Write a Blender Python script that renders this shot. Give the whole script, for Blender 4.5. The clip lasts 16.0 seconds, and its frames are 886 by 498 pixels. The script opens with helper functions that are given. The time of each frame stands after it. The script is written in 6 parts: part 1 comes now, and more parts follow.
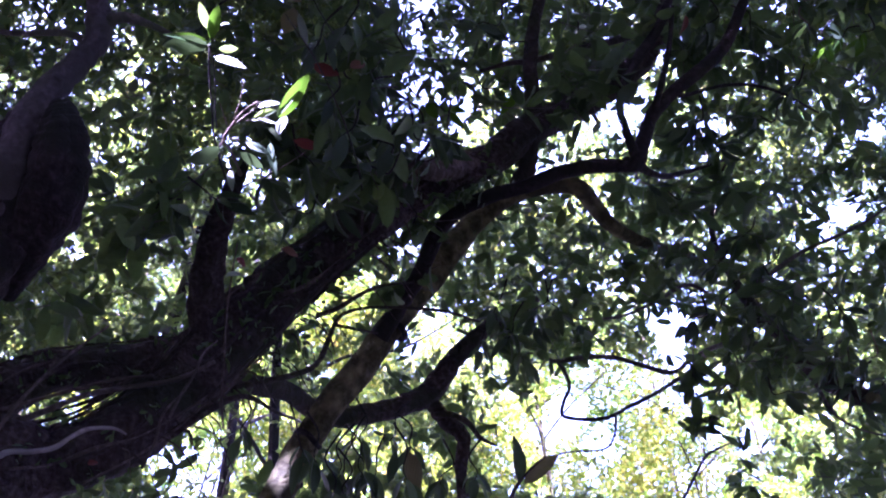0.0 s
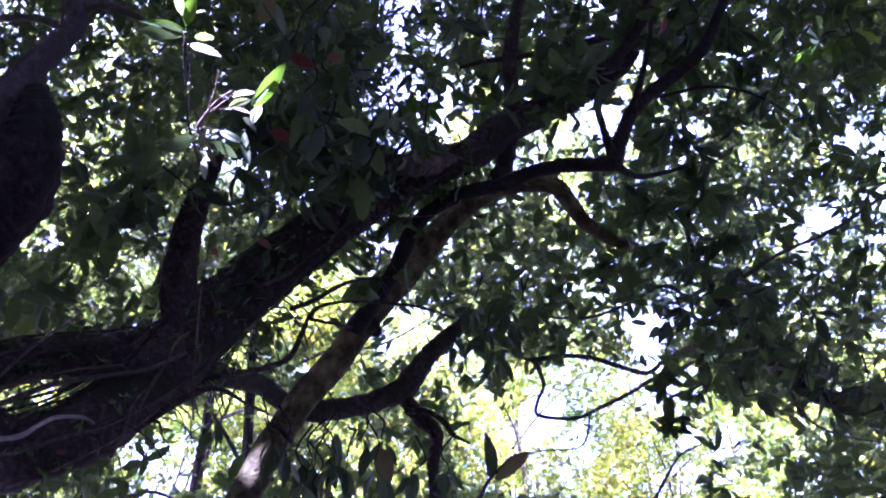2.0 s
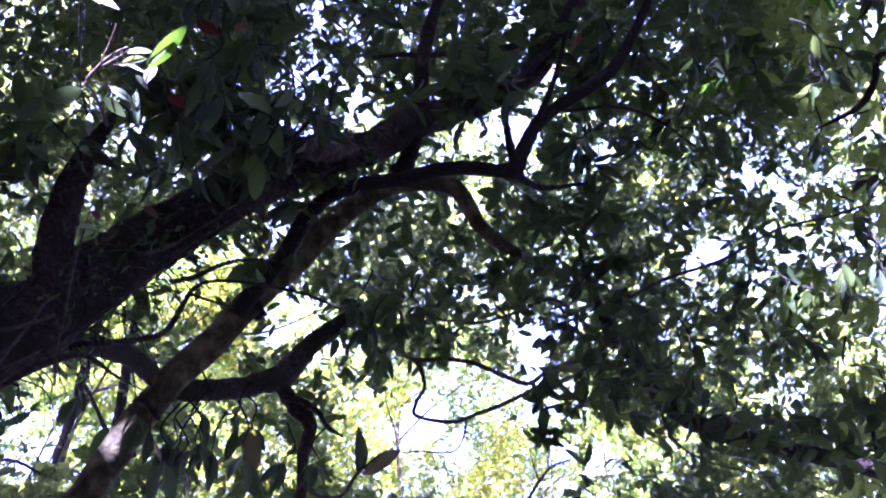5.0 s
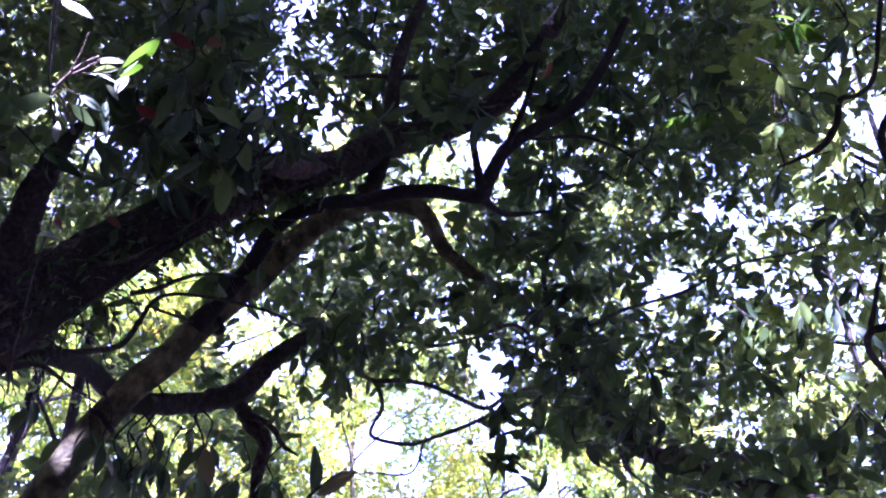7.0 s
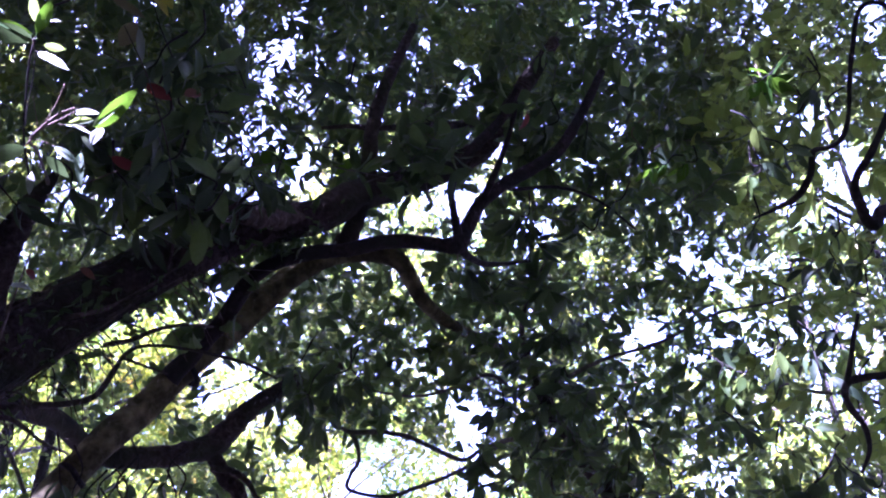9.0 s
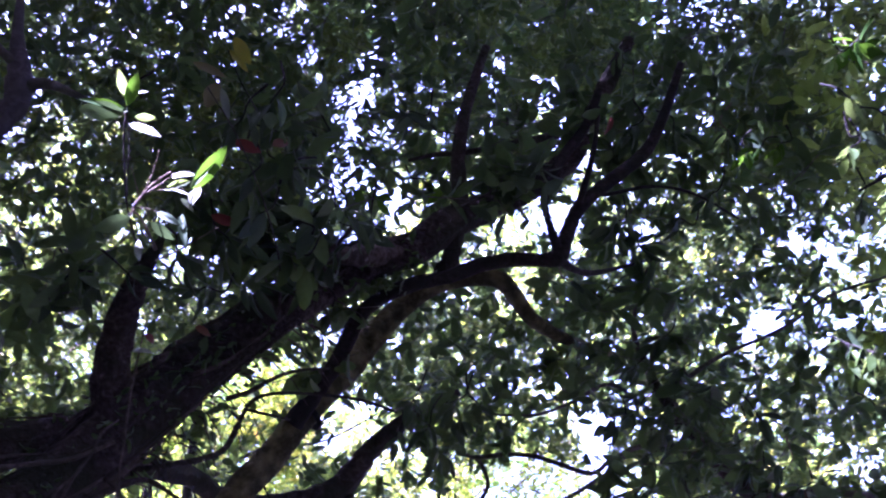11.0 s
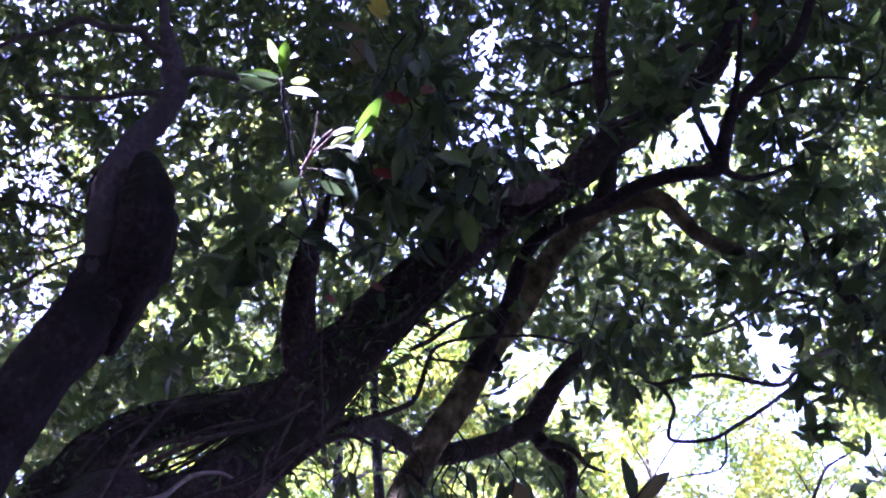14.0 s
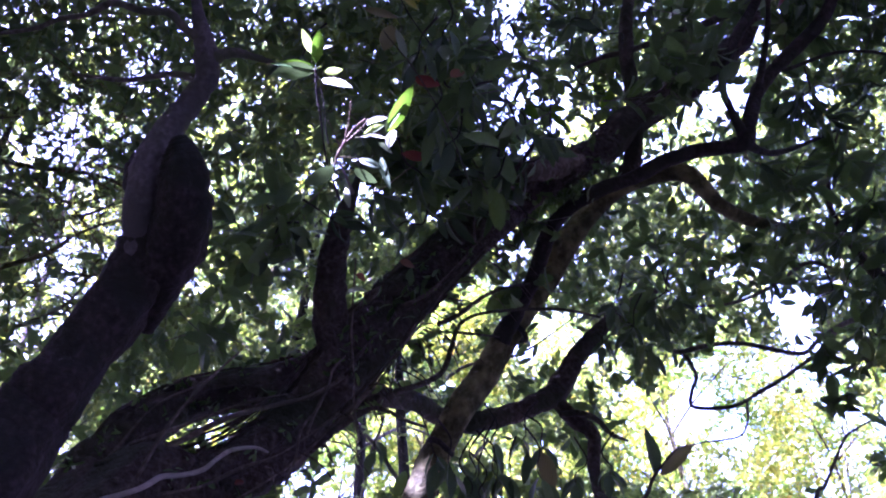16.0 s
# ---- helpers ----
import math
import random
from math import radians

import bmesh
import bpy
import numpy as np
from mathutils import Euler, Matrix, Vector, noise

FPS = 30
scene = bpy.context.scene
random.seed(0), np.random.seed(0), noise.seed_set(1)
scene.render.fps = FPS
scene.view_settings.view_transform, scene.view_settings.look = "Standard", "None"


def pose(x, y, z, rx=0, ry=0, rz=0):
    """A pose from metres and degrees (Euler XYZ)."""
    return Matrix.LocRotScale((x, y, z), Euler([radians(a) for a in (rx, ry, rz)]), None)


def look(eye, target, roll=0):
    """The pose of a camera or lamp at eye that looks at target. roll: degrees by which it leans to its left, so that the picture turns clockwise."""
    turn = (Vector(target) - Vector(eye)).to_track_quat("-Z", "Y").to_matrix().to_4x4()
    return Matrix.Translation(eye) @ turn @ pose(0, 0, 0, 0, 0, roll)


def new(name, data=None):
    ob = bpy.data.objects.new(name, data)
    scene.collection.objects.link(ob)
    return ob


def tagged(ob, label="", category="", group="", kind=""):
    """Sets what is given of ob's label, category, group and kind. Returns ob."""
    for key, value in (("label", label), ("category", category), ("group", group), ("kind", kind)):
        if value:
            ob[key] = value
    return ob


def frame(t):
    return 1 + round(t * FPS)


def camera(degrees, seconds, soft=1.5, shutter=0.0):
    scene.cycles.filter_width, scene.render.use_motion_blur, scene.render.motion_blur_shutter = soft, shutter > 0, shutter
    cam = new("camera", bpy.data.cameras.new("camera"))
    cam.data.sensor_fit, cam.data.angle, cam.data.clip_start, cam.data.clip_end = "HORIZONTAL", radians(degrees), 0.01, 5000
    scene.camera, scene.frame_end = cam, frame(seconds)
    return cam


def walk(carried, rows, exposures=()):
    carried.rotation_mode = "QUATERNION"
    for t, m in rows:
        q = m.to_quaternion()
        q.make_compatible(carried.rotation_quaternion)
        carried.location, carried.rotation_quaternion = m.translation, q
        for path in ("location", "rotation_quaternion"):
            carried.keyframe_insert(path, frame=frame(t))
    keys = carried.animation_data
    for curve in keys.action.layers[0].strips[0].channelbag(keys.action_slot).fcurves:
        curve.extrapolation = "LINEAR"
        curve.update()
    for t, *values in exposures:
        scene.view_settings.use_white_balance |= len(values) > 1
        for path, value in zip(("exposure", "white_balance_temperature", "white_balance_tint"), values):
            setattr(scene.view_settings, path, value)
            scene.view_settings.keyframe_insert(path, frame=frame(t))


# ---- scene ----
cam = camera(47.1, 16.0, soft=2.0, shutter=0.35)
PATH = [
    (0, pose(-0.0000, -0.0000, 1.6000, 126.000, 0.000, -0.000)),
    (0.5, pose(0.0040, 0.0101, 1.5935, 125.531, -0.169, -0.542)),
    (1, pose(0.0161, 0.0058, 1.5937, 125.797, 0.042, -1.190)),
    (1.5, pose(0.0234, 0.0022, 1.5931, 126.062, -0.104, -1.048)),
    (2, pose(0.0236, 0.0125, 1.5865, 125.982, -0.244, -1.525)),
    (2.5, pose(0.0291, 0.0125, 1.5875, 125.351, -0.685, -2.759)),
    (3, pose(0.0403, 0.0215, 1.5836, 125.446, -1.088, -4.767)),
    (3.5, pose(0.0404, 0.0280, 1.5785, 125.163, -1.420, -5.581)),
    (4, pose(0.0638, 0.0500, 1.5912, 125.690, -1.573, -6.652)),
    (4.5, pose(0.0734, 0.0574, 1.5874, 125.941, -1.704, -8.149)),
    (7, pose(0.0604, 0.0490, 1.5858, 127.505, -2.428, -12.633)),
    (7.5, pose(0.0723, 0.0562, 1.5912, 127.873, -2.324, -13.076)),
    (8, pose(0.0679, 0.0568, 1.6045, 128.883, -2.268, -14.685)),
    (10.5, pose(0.0610, 0.0435, 1.5979, 131.178, -0.135, -7.982)),
    (11, pose(0.0656, 0.0583, 1.5931, 131.456, 0.303, -4.467)),
    (11.5, pose(0.0518, 0.0508, 1.5831, 131.077, 1.745, 0.899)),
    (12, pose(0.0177, 0.0663, 1.5652, 130.709, 1.758, 4.331)),
    (12.5, pose(-0.0119, 0.0590, 1.5485, 130.640, 1.811, 6.214)),
    (13, pose(-0.0045, 0.0925, 1.5302, 129.753, 1.740, 6.500)),
    (13.5, pose(-0.0172, 0.0930, 1.5254, 129.584, 1.399, 6.815)),
    (14, pose(-0.0119, 0.0993, 1.5222, 129.108, 1.396, 7.095)),
    (14.5, pose(-0.0253, 0.0749, 1.5311, 128.589, 1.230, 6.087)),
    (15, pose(-0.0121, 0.0555, 1.5473, 127.961, 1.369, 6.359)),
    (15.5, pose(-0.0179, 0.0151, 1.5549, 126.831, 1.449, 7.794)),
    (16, pose(-0.0311, -0.0206, 1.5592, 126.526, 0.701, 7.964)),
]
walk(cam, PATH, exposures=[(0.0, 4.46, 4740, 80), (4.0, 4.52, 4740, 80), (7.5, 4.36, 4740, 80), (11.0, 4.44, 4740, 80), (13.5, 4.56, 4740, 80), (16.0, 4.64, 4740, 80)])

# ---- daylight ----
SUN_ELEVATION, SUN_BEARING = 47.0, 226.0      # degrees above the horizon; clockwise from +y
world = bpy.data.worlds.new("world")
scene.world = world
world.use_nodes = True
sky = world.node_tree.nodes.new("ShaderNodeTexSky")
sky.sky_type = "NISHITA"
sky.sun_disc = False
sky.sun_elevation = radians(SUN_ELEVATION)
sky.sun_rotation = radians(SUN_BEARING)
sky.dust_density = 10.0
world.node_tree.links.new(sky.outputs[0], world.node_tree.nodes["Background"].inputs[0])
world.node_tree.nodes["Background"].inputs[1].default_value = 0.15

sun_data = bpy.data.lights.new("sun", "SUN")
sun_data.energy = 5.0
sun_data.angle = radians(0.55)
sun_data.color = (1.0, 0.95, 0.85)
sun = new("sun", sun_data)
SUN_WAY = Vector((math.sin(radians(SUN_BEARING)) * math.cos(radians(SUN_ELEVATION)),
                  math.cos(radians(SUN_BEARING)) * math.cos(radians(SUN_ELEVATION)),
                  math.sin(radians(SUN_ELEVATION))))
sun.matrix_world = look((0, 0, 30), Vector((0, 0, 30)) - SUN_WAY)


# ---- materials ----
def nodes_of(name):
    mat = bpy.data.materials.new(name)
    mat.use_nodes = True
    tree = mat.node_tree
    return mat, tree.nodes, tree.links, tree.nodes["Principled BSDF"]


def ramp(nodes, links, source, stops):
    r = nodes.new("ShaderNodeValToRGB")
    e = r.color_ramp.elements
    e[0].position, e[0].color = stops[0][0], (*stops[0][1], 1)
    e[1].position, e[1].color = stops[-1][0], (*stops[-1][1], 1)
    for at, c in stops[1:-1]:
        e.new(at).color = (*c, 1)
    links.new(source, r.inputs[0])
    return r.outputs[0]


def bark(name, dark, mid, light, moss, rings=0.0, rough=0.9, depth=0.6):
    mat, nodes, links, bsdf = nodes_of(name)
    co = nodes.new("ShaderNodeTexCoord").outputs["Object"]
    big = nodes.new("ShaderNodeTexNoise")
    big.inputs["Scale"].default_value, big.inputs["Detail"].default_value = 5.0, 6
    fine = nodes.new("ShaderNodeTexNoise")
    fine.inputs["Scale"].default_value, fine.inputs["Detail"].default_value = 42.0, 8
    cracks = nodes.new("ShaderNodeTexNoise")
    cracks.inputs["Scale"].default_value, cracks.inputs["Detail"].default_value = 19.0, 5
    cracks.inputs["Distortion"].default_value = 1.6
    for n in (big, fine, cracks):
        links.new(co, n.inputs["Vector"])
    base = ramp(nodes, links, fine.outputs[0], [(0.25, dark), (0.52, mid), (0.85, light)])
    patch = ramp(nodes, links, big.outputs[0], [(0.45, (0, 0, 0)), (0.62, (1, 1, 1))])
    mix = nodes.new("ShaderNodeMix")
    mix.data_type = "RGBA"
    links.new(patch, mix.inputs["Factor"])
    links.new(base, mix.inputs["A"])
    mix.inputs["B"].default_value = (*moss, 1)
    colour = mix.outputs["Result"]
    if rings:
        band = nodes.new("ShaderNodeTexNoise")
        band.inputs["Scale"].default_value, band.inputs["Detail"].default_value = 11.0, 3
        links.new(co, band.inputs["Vector"])
        lichen = ramp(nodes, links, band.outputs[0], [(0.45, (0, 0, 0)), (0.7, (1, 1, 1))])
        spots = nodes.new("ShaderNodeMix")
        spots.data_type = "RGBA"
        links.new(lichen, spots.inputs["Factor"])
        links.new(colour, spots.inputs["A"])
        spots.inputs["B"].default_value = (*[rings * v for v in (1.0, 0.94, 0.4)], 1)
        colour = spots.outputs["Result"]
    links.new(colour, bsdf.inputs["Base Color"])
    bsdf.inputs["Roughness"].default_value = rough
    bsdf.inputs["Specular IOR Level"].default_value = 0.2
    height = nodes.new("ShaderNodeMath")
    height.operation = "ADD"
    links.new(fine.outputs[0], height.inputs[0])
    links.new(cracks.outputs[0], height.inputs[1])
    bump = nodes.new("ShaderNodeBump")
    bump.inputs["Strength"].default_value, bump.inputs["Distance"].default_value = depth, 0.02
    links.new(height.outputs[0], bump.inputs["Height"])
    links.new(bump.outputs[0], bsdf.inputs["Normal"])
    return mat


BARK_OLD = bark("old_bark", (0.022, 0.016, 0.013), (0.045, 0.035, 0.028), (0.11, 0.09, 0.07), (0.027, 0.031, 0.017), depth=1.0)
# Near-black tone; on some limbs it stands in for the shade on them.
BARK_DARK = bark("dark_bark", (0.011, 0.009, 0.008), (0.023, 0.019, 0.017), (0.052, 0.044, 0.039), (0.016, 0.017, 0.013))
BARK_GREY = bark("grey_bark", (0.045, 0.038, 0.033), (0.09, 0.08, 0.066), (0.19, 0.17, 0.145), (0.055, 0.06, 0.036))
BARK_PALE = bark("pale_bark", (0.026, 0.023, 0.010), (0.056, 0.052, 0.021), (0.13, 0.121, 0.05), (0.04, 0.039, 0.017), rings=0.18, depth=0.6)
ROOT = bark("root_bark", (0.045, 0.034, 0.026), (0.09, 0.072, 0.055), (0.2, 0.172, 0.135), (0.05, 0.045, 0.03), depth=0.5)
ROOT_PALE = bark("pale_root_bark", (0.16, 0.14, 0.12), (0.28, 0.25, 0.22), (0.42, 0.38, 0.34), (0.2, 0.18, 0.15), depth=0.4)
# Lighter than the trunk below: light on the upper stem is in the colour.
BARK_STEM_LIT = bark("stem_bark", (0.0360, 0.0300, 0.0300), (0.0720, 0.0630, 0.0600), (0.1320, 0.1200, 0.1140), (0.0540, 0.0510, 0.0450), depth=0.5)
TWIG = bark("twig_bark", (0.07, 0.05, 0.034), (0.13, 0.1, 0.07), (0.2, 0.165, 0.12), (0.1, 0.08, 0.045), depth=0.3)


def leaf_material(name, faces, glow, share, rough=0.42, single=False, veins=False, patches=None):
    """Leaf blades: faces are the colours of the blade, glow the colour of the light that passes through it."""
    mat, nodes, links, bsdf = nodes_of(name)
    if single:
        pick = nodes.new("ShaderNodeObjectInfo").outputs["Random"]
    else:
        pick = nodes.new("ShaderNodeNewGeometry").outputs["Random Per Island"]
    steps = len(faces) - 1
    own = ramp(nodes, links, pick, [(i / steps, c) for i, c in enumerate(faces)])
    co = nodes.new("ShaderNodeTexCoord")
    blotch = nodes.new("ShaderNodeTexNoise")
    blotch.inputs["Scale"].default_value, blotch.inputs["Detail"].default_value = 45.0, 4
    links.new(co.outputs["Object"], blotch.inputs["Vector"])
    shade = ramp(nodes, links, blotch.outputs[0], [(0.3, (0.7, 0.7, 0.7)), (0.7, (1.15, 1.15, 1.1))])
    mul = nodes.new("ShaderNodeMix")
    mul.data_type, mul.blend_type = "RGBA", "MULTIPLY"
    mul.inputs["Factor"].default_value = 1.0
    links.new(own, mul.inputs["A"])
    links.new(shade, mul.inputs["B"])
    face = mul.outputs["Result"]
    if patches:
        broad = nodes.new("ShaderNodeTexNoise")
        broad.inputs["Scale"].default_value, broad.inputs["Detail"].default_value = 0.55, 3
        links.new(nodes.new("ShaderNodeNewGeometry").outputs["Position"], broad.inputs["Vector"])
        season = ramp(nodes, links, broad.outputs[0], patches)
        turned = nodes.new("ShaderNodeMix")
        turned.data_type, turned.blend_type = "RGBA", "MULTIPLY"
        turned.inputs["Factor"].default_value = 1.0
        links.new(face, turned.inputs["A"])
        links.new(season, turned.inputs["B"])
        face = turned.outputs["Result"]
    links.new(face, bsdf.inputs["Base Color"])
    bsdf.inputs["Roughness"].default_value = rough
    bsdf.inputs["Specular IOR Level"].default_value = 0.16
    thin = nodes.new("ShaderNodeBsdfTranslucent")
    tint = ramp(nodes, links, pick, [(0.0, tuple(0.75 * v for v in glow)), (1.0, tuple(min(1.0, 1.2 * v) for v in glow))])
    through_leaf = tint
    if veins:
        wave = nodes.new("ShaderNodeTexWave")
        wave.bands_direction = "DIAGONAL"
        wave.inputs["Scale"].default_value, wave.inputs["Distortion"].default_value = 4.0, 1.5
        links.new(co.outputs["UV"], wave.inputs["Vector"])
        lines = ramp(nodes, links, wave.outputs[0], [(0.0, (0.72, 0.72, 0.72)), (0.4, (1, 1, 1))])
        web = nodes.new("ShaderNodeMix")
        web.data_type, web.blend_type = "RGBA", "MULTIPLY"
        web.inputs["Factor"].default_value = 1.0
        links.new(tint, web.inputs["A"])
        links.new(lines, web.inputs["B"])
        through_leaf = web.outputs["Result"]
    if patches:
        both_tints = nodes.new("ShaderNodeMix")
        both_tints.data_type, both_tints.blend_type = "RGBA", "MULTIPLY"
        both_tints.inputs["Factor"].default_value = 1.0
        links.new(through_leaf, both_tints.inputs["A"])
        links.new(season, both_tints.inputs["B"])
        through_leaf = both_tints.outputs["Result"]
    links.new(through_leaf, thin.inputs["Color"])
    both = nodes.new("ShaderNodeMixShader")
    both.inputs[0].default_value = share
    links.new(bsdf.outputs[0], both.inputs[1])
    links.new(thin.outputs[0], both.inputs[2])
    links.new(both.outputs[0], nodes["Material Output"].inputs["Surface"])
    return mat


GREENS = [(0.026, 0.046, 0.024), (0.036, 0.064, 0.03), (0.052, 0.09, 0.036), (0.085, 0.135, 0.05)]
LEAF_CROWN = leaf_material("crown_leaf", GREENS, (0.16, 0.27, 0.05), 0.28, rough=0.5)
LEAF_BACK = leaf_material("back_leaf", GREENS + [(0.11, 0.15, 0.045)], (0.27, 0.37, 0.06), 0.36, rough=0.5)
LEAF_SUNNY = leaf_material("sunny_leaf", [(0.025, 0.055, 0.01), (0.045, 0.088, 0.013), (0.08, 0.125, 0.02), (0.13, 0.155, 0.026), (0.2, 0.19, 0.035), (0.22, 0.14, 0.04)], (0.3, 0.38, 0.04), 0.45, patches=[(0.3, (0.55, 0.85, 0.7)), (0.44, (0.85, 1.02, 0.7)), (0.56, (1.05, 1.08, 0.5)), (0.72, (1.25, 1.05, 0.45))])
LEAF_DARK = leaf_material("dark_leaf", GREENS, (0.11, 0.18, 0.05), 0.16, rough=0.5, single=True, veins=True)
# Two brighter leaf copies: light that reaches some leaves is put into their colour.
LEAF_HALF_LIT = leaf_material("mid_leaf", [(0.04, 0.075, 0.02), (0.06, 0.105, 0.026), (0.095, 0.145, 0.036)], (0.32, 0.46, 0.08), 0.5, rough=0.55, single=True, veins=True)
LEAF_LIT = leaf_material("light_leaf", [(0.035, 0.062, 0.02), (0.05, 0.09, 0.026), (0.08, 0.125, 0.034), (0.12, 0.17, 0.045)], (0.42, 0.56, 0.08), 0.55, rough=0.5)
# Lime base and glow stand in for sun shining through these blades.
LEAF_BACKLIT = leaf_material("young_leaf", [(0.03, 0.085, 0.008), (0.045, 0.11, 0.011)], (0.1, 0.23, 0.006), 0.45, rough=0.6, single=True, veins=True)
# Smooth blades; the pale base colour imitates white sun glare on them.
LEAF_GLARE = leaf_material("glossy_leaf", [(0.13, 0.16, 0.11), (0.3, 0.34, 0.26)], (0.2, 0.28, 0.1), 0.2, rough=0.28, single=True, veins=True)
LEAF_YELLOW = leaf_material("yellowing_leaf", [(0.12, 0.13, 0.02), (0.2, 0.18, 0.03)], (0.5, 0.48, 0.04), 0.5, single=True, veins=True)
LEAF_OLIVE = leaf_material("olive_leaf", [(0.05, 0.052, 0.024), (0.085, 0.078, 0.04)], (0.2, 0.19, 0.06), 0.3, single=True, veins=True)
LEAF_DEAD = leaf_material("dead_leaf", [(0.1, 0.05, 0.03), (0.19, 0.1, 0.06)], (0.22, 0.11, 0.05), 0.25, rough=0.7, single=True, veins=True)
LEAF_RED = leaf_material("red_leaf", [(0.11, 0.028, 0.02), (0.15, 0.042, 0.026)], (0.24, 0.06, 0.035), 0.3, single=True, veins=True)


def litter_material():
    mat, nodes, links, bsdf = nodes_of("leaf_litter")
    co = nodes.new("ShaderNodeTexCoord").outputs["Object"]
    cells = nodes.new("ShaderNodeTexVoronoi")
    cells.inputs["Scale"].default_value = 14.0
    soil = nodes.new("ShaderNodeTexNoise")
    soil.inputs["Scale"].default_value, soil.inputs["Detail"].default_value = 1.3, 8
    links.new(co, cells.inputs["Vector"])
    links.new(co, soil.inputs["Vector"])
    mix = nodes.new("ShaderNodeMix")
    mix.data_type = "RGBA"
    links.new(ramp(nodes, links, soil.outputs[0], [(0.4, (0, 0, 0)), (0.6, (1, 1, 1))]), mix.inputs["Factor"])
    links.new(ramp(nodes, links, cells.outputs["Color"], [(0.2, (0.04, 0.028, 0.018)), (0.8, (0.13, 0.09, 0.055))]), mix.inputs["A"])
    mix.inputs["B"].default_value = (0.07, 0.06, 0.035, 1)
    links.new(mix.outputs["Result"], bsdf.inputs["Base Color"])
    bsdf.inputs["Roughness"].default_value = 0.95
    bump = nodes.new("ShaderNodeBump")
    bump.inputs["Distance"].default_value = 0.05
    links.new(cells.outputs["Distance"], bump.inputs["Height"])
    links.new(bump.outputs[0], bsdf.inputs["Normal"])
    return mat


LITTER = litter_material()


# ---- builders ----
def stands_at(ob):
    """The place of an object in the world, through its parents."""
    if ob.parent is None:
        return ob.matrix_basis.copy()
    return stands_at(ob.parent) @ ob.matrix_parent_inverse @ ob.matrix_basis


def link_mesh(name, mesh, parent=None, label=""):
    ob = new(name, mesh)
    if parent is not None:
        ob.parent = parent
        ob.matrix_parent_inverse = stands_at(parent).inverted()
    if label:
        ob["label"] = label
    return ob


def tree_base(name, x, y, label, group="", category="tree"):
    base = new(name)
    base.location = (x, y, 0)
    base.empty_display_size = 0.3
    return tagged(base, label, category, group)


def smooth_line(points, per=5):
    """A smooth line through points (x, y, z, radius)."""
    p = np.array(points, float)
    p = np.vstack([2 * p[0] - p[1], p, 2 * p[-1] - p[-2]])
    out = []
    for i in range(1, len(p) - 2):
        a, b, c, d = p[i - 1:i + 3]
        for s in np.linspace(0, 1, per, endpoint=False):
            out.append(0.5 * (2 * b + (c - a) * s + (2 * a - 5 * b + 4 * c - d) * s * s + (3 * b - a - 3 * c + d) * s ** 3))
    out.append(p[-2])
    return np.array(out)


def tube(points, sides=12, rough=0.12, per=5):
    line = smooth_line(points, per)
    line[:, 3] = np.maximum(line[:, 3], 0.0012)
    verts, faces = [], []
    along = np.gradient(line[:, :3], axis=0)
    along /= np.linalg.norm(along, axis=1)[:, None] + 1e-9
    side = Vector(along[0].tolist()).orthogonal().normalized()
    for i, (x, y, z, r) in enumerate(line):
        t = Vector(along[i].tolist())
        side = (side - t * side.dot(t)).normalized()
        up = t.cross(side)
        for k in range(sides):
            a = 2 * math.pi * k / sides
            way = side * math.cos(a) + up * math.sin(a)
            place = Vector((x, y, z)) + way * r
            swell = noise.noise(place * (0.35 / max(r, 0.02))) * 1.2 + 0.5 * noise.noise(place * (1.1 / max(r, 0.02)))
            if r > 0.06:
                swell += 0.8 * noise.noise(place * 9.0) + 0.5 * noise.noise(place * 21.0) + 0.6 * math.sin(5 * a + 3 * noise.noise(place * 2))
            verts.append(place + way * r * rough * swell)
    n = len(line)
    for i in range(n - 1):
        for k in range(sides):
            j = (k + 1) % sides
            faces.append((i * sides + k, i * sides + j, (i + 1) * sides + j, (i + 1) * sides + k))
    faces.append(tuple(range(sides - 1, -1, -1)))
    faces.append(tuple((n - 1) * sides + k for k in range(sides)))
    return verts, faces


def limb(name, tree, mat, points, label=""):
    thick = max(p[3] for p in points)
    verts, faces = tube(points, 30 if thick > 0.07 else 12 if thick > 0.02 else 7, (0.05 if mat is BARK_PALE else 0.13) if thick > 0.07 else 0.15, 12 if thick > 0.07 else 6)
    mesh = bpy.data.meshes.new(name)
    mesh.from_pydata(verts, [], faces)
    mesh.polygons.foreach_set("use_smooth", [True] * len(mesh.polygons))
    mesh.materials.append(mat)
    return link_mesh(name, mesh, tree, label)


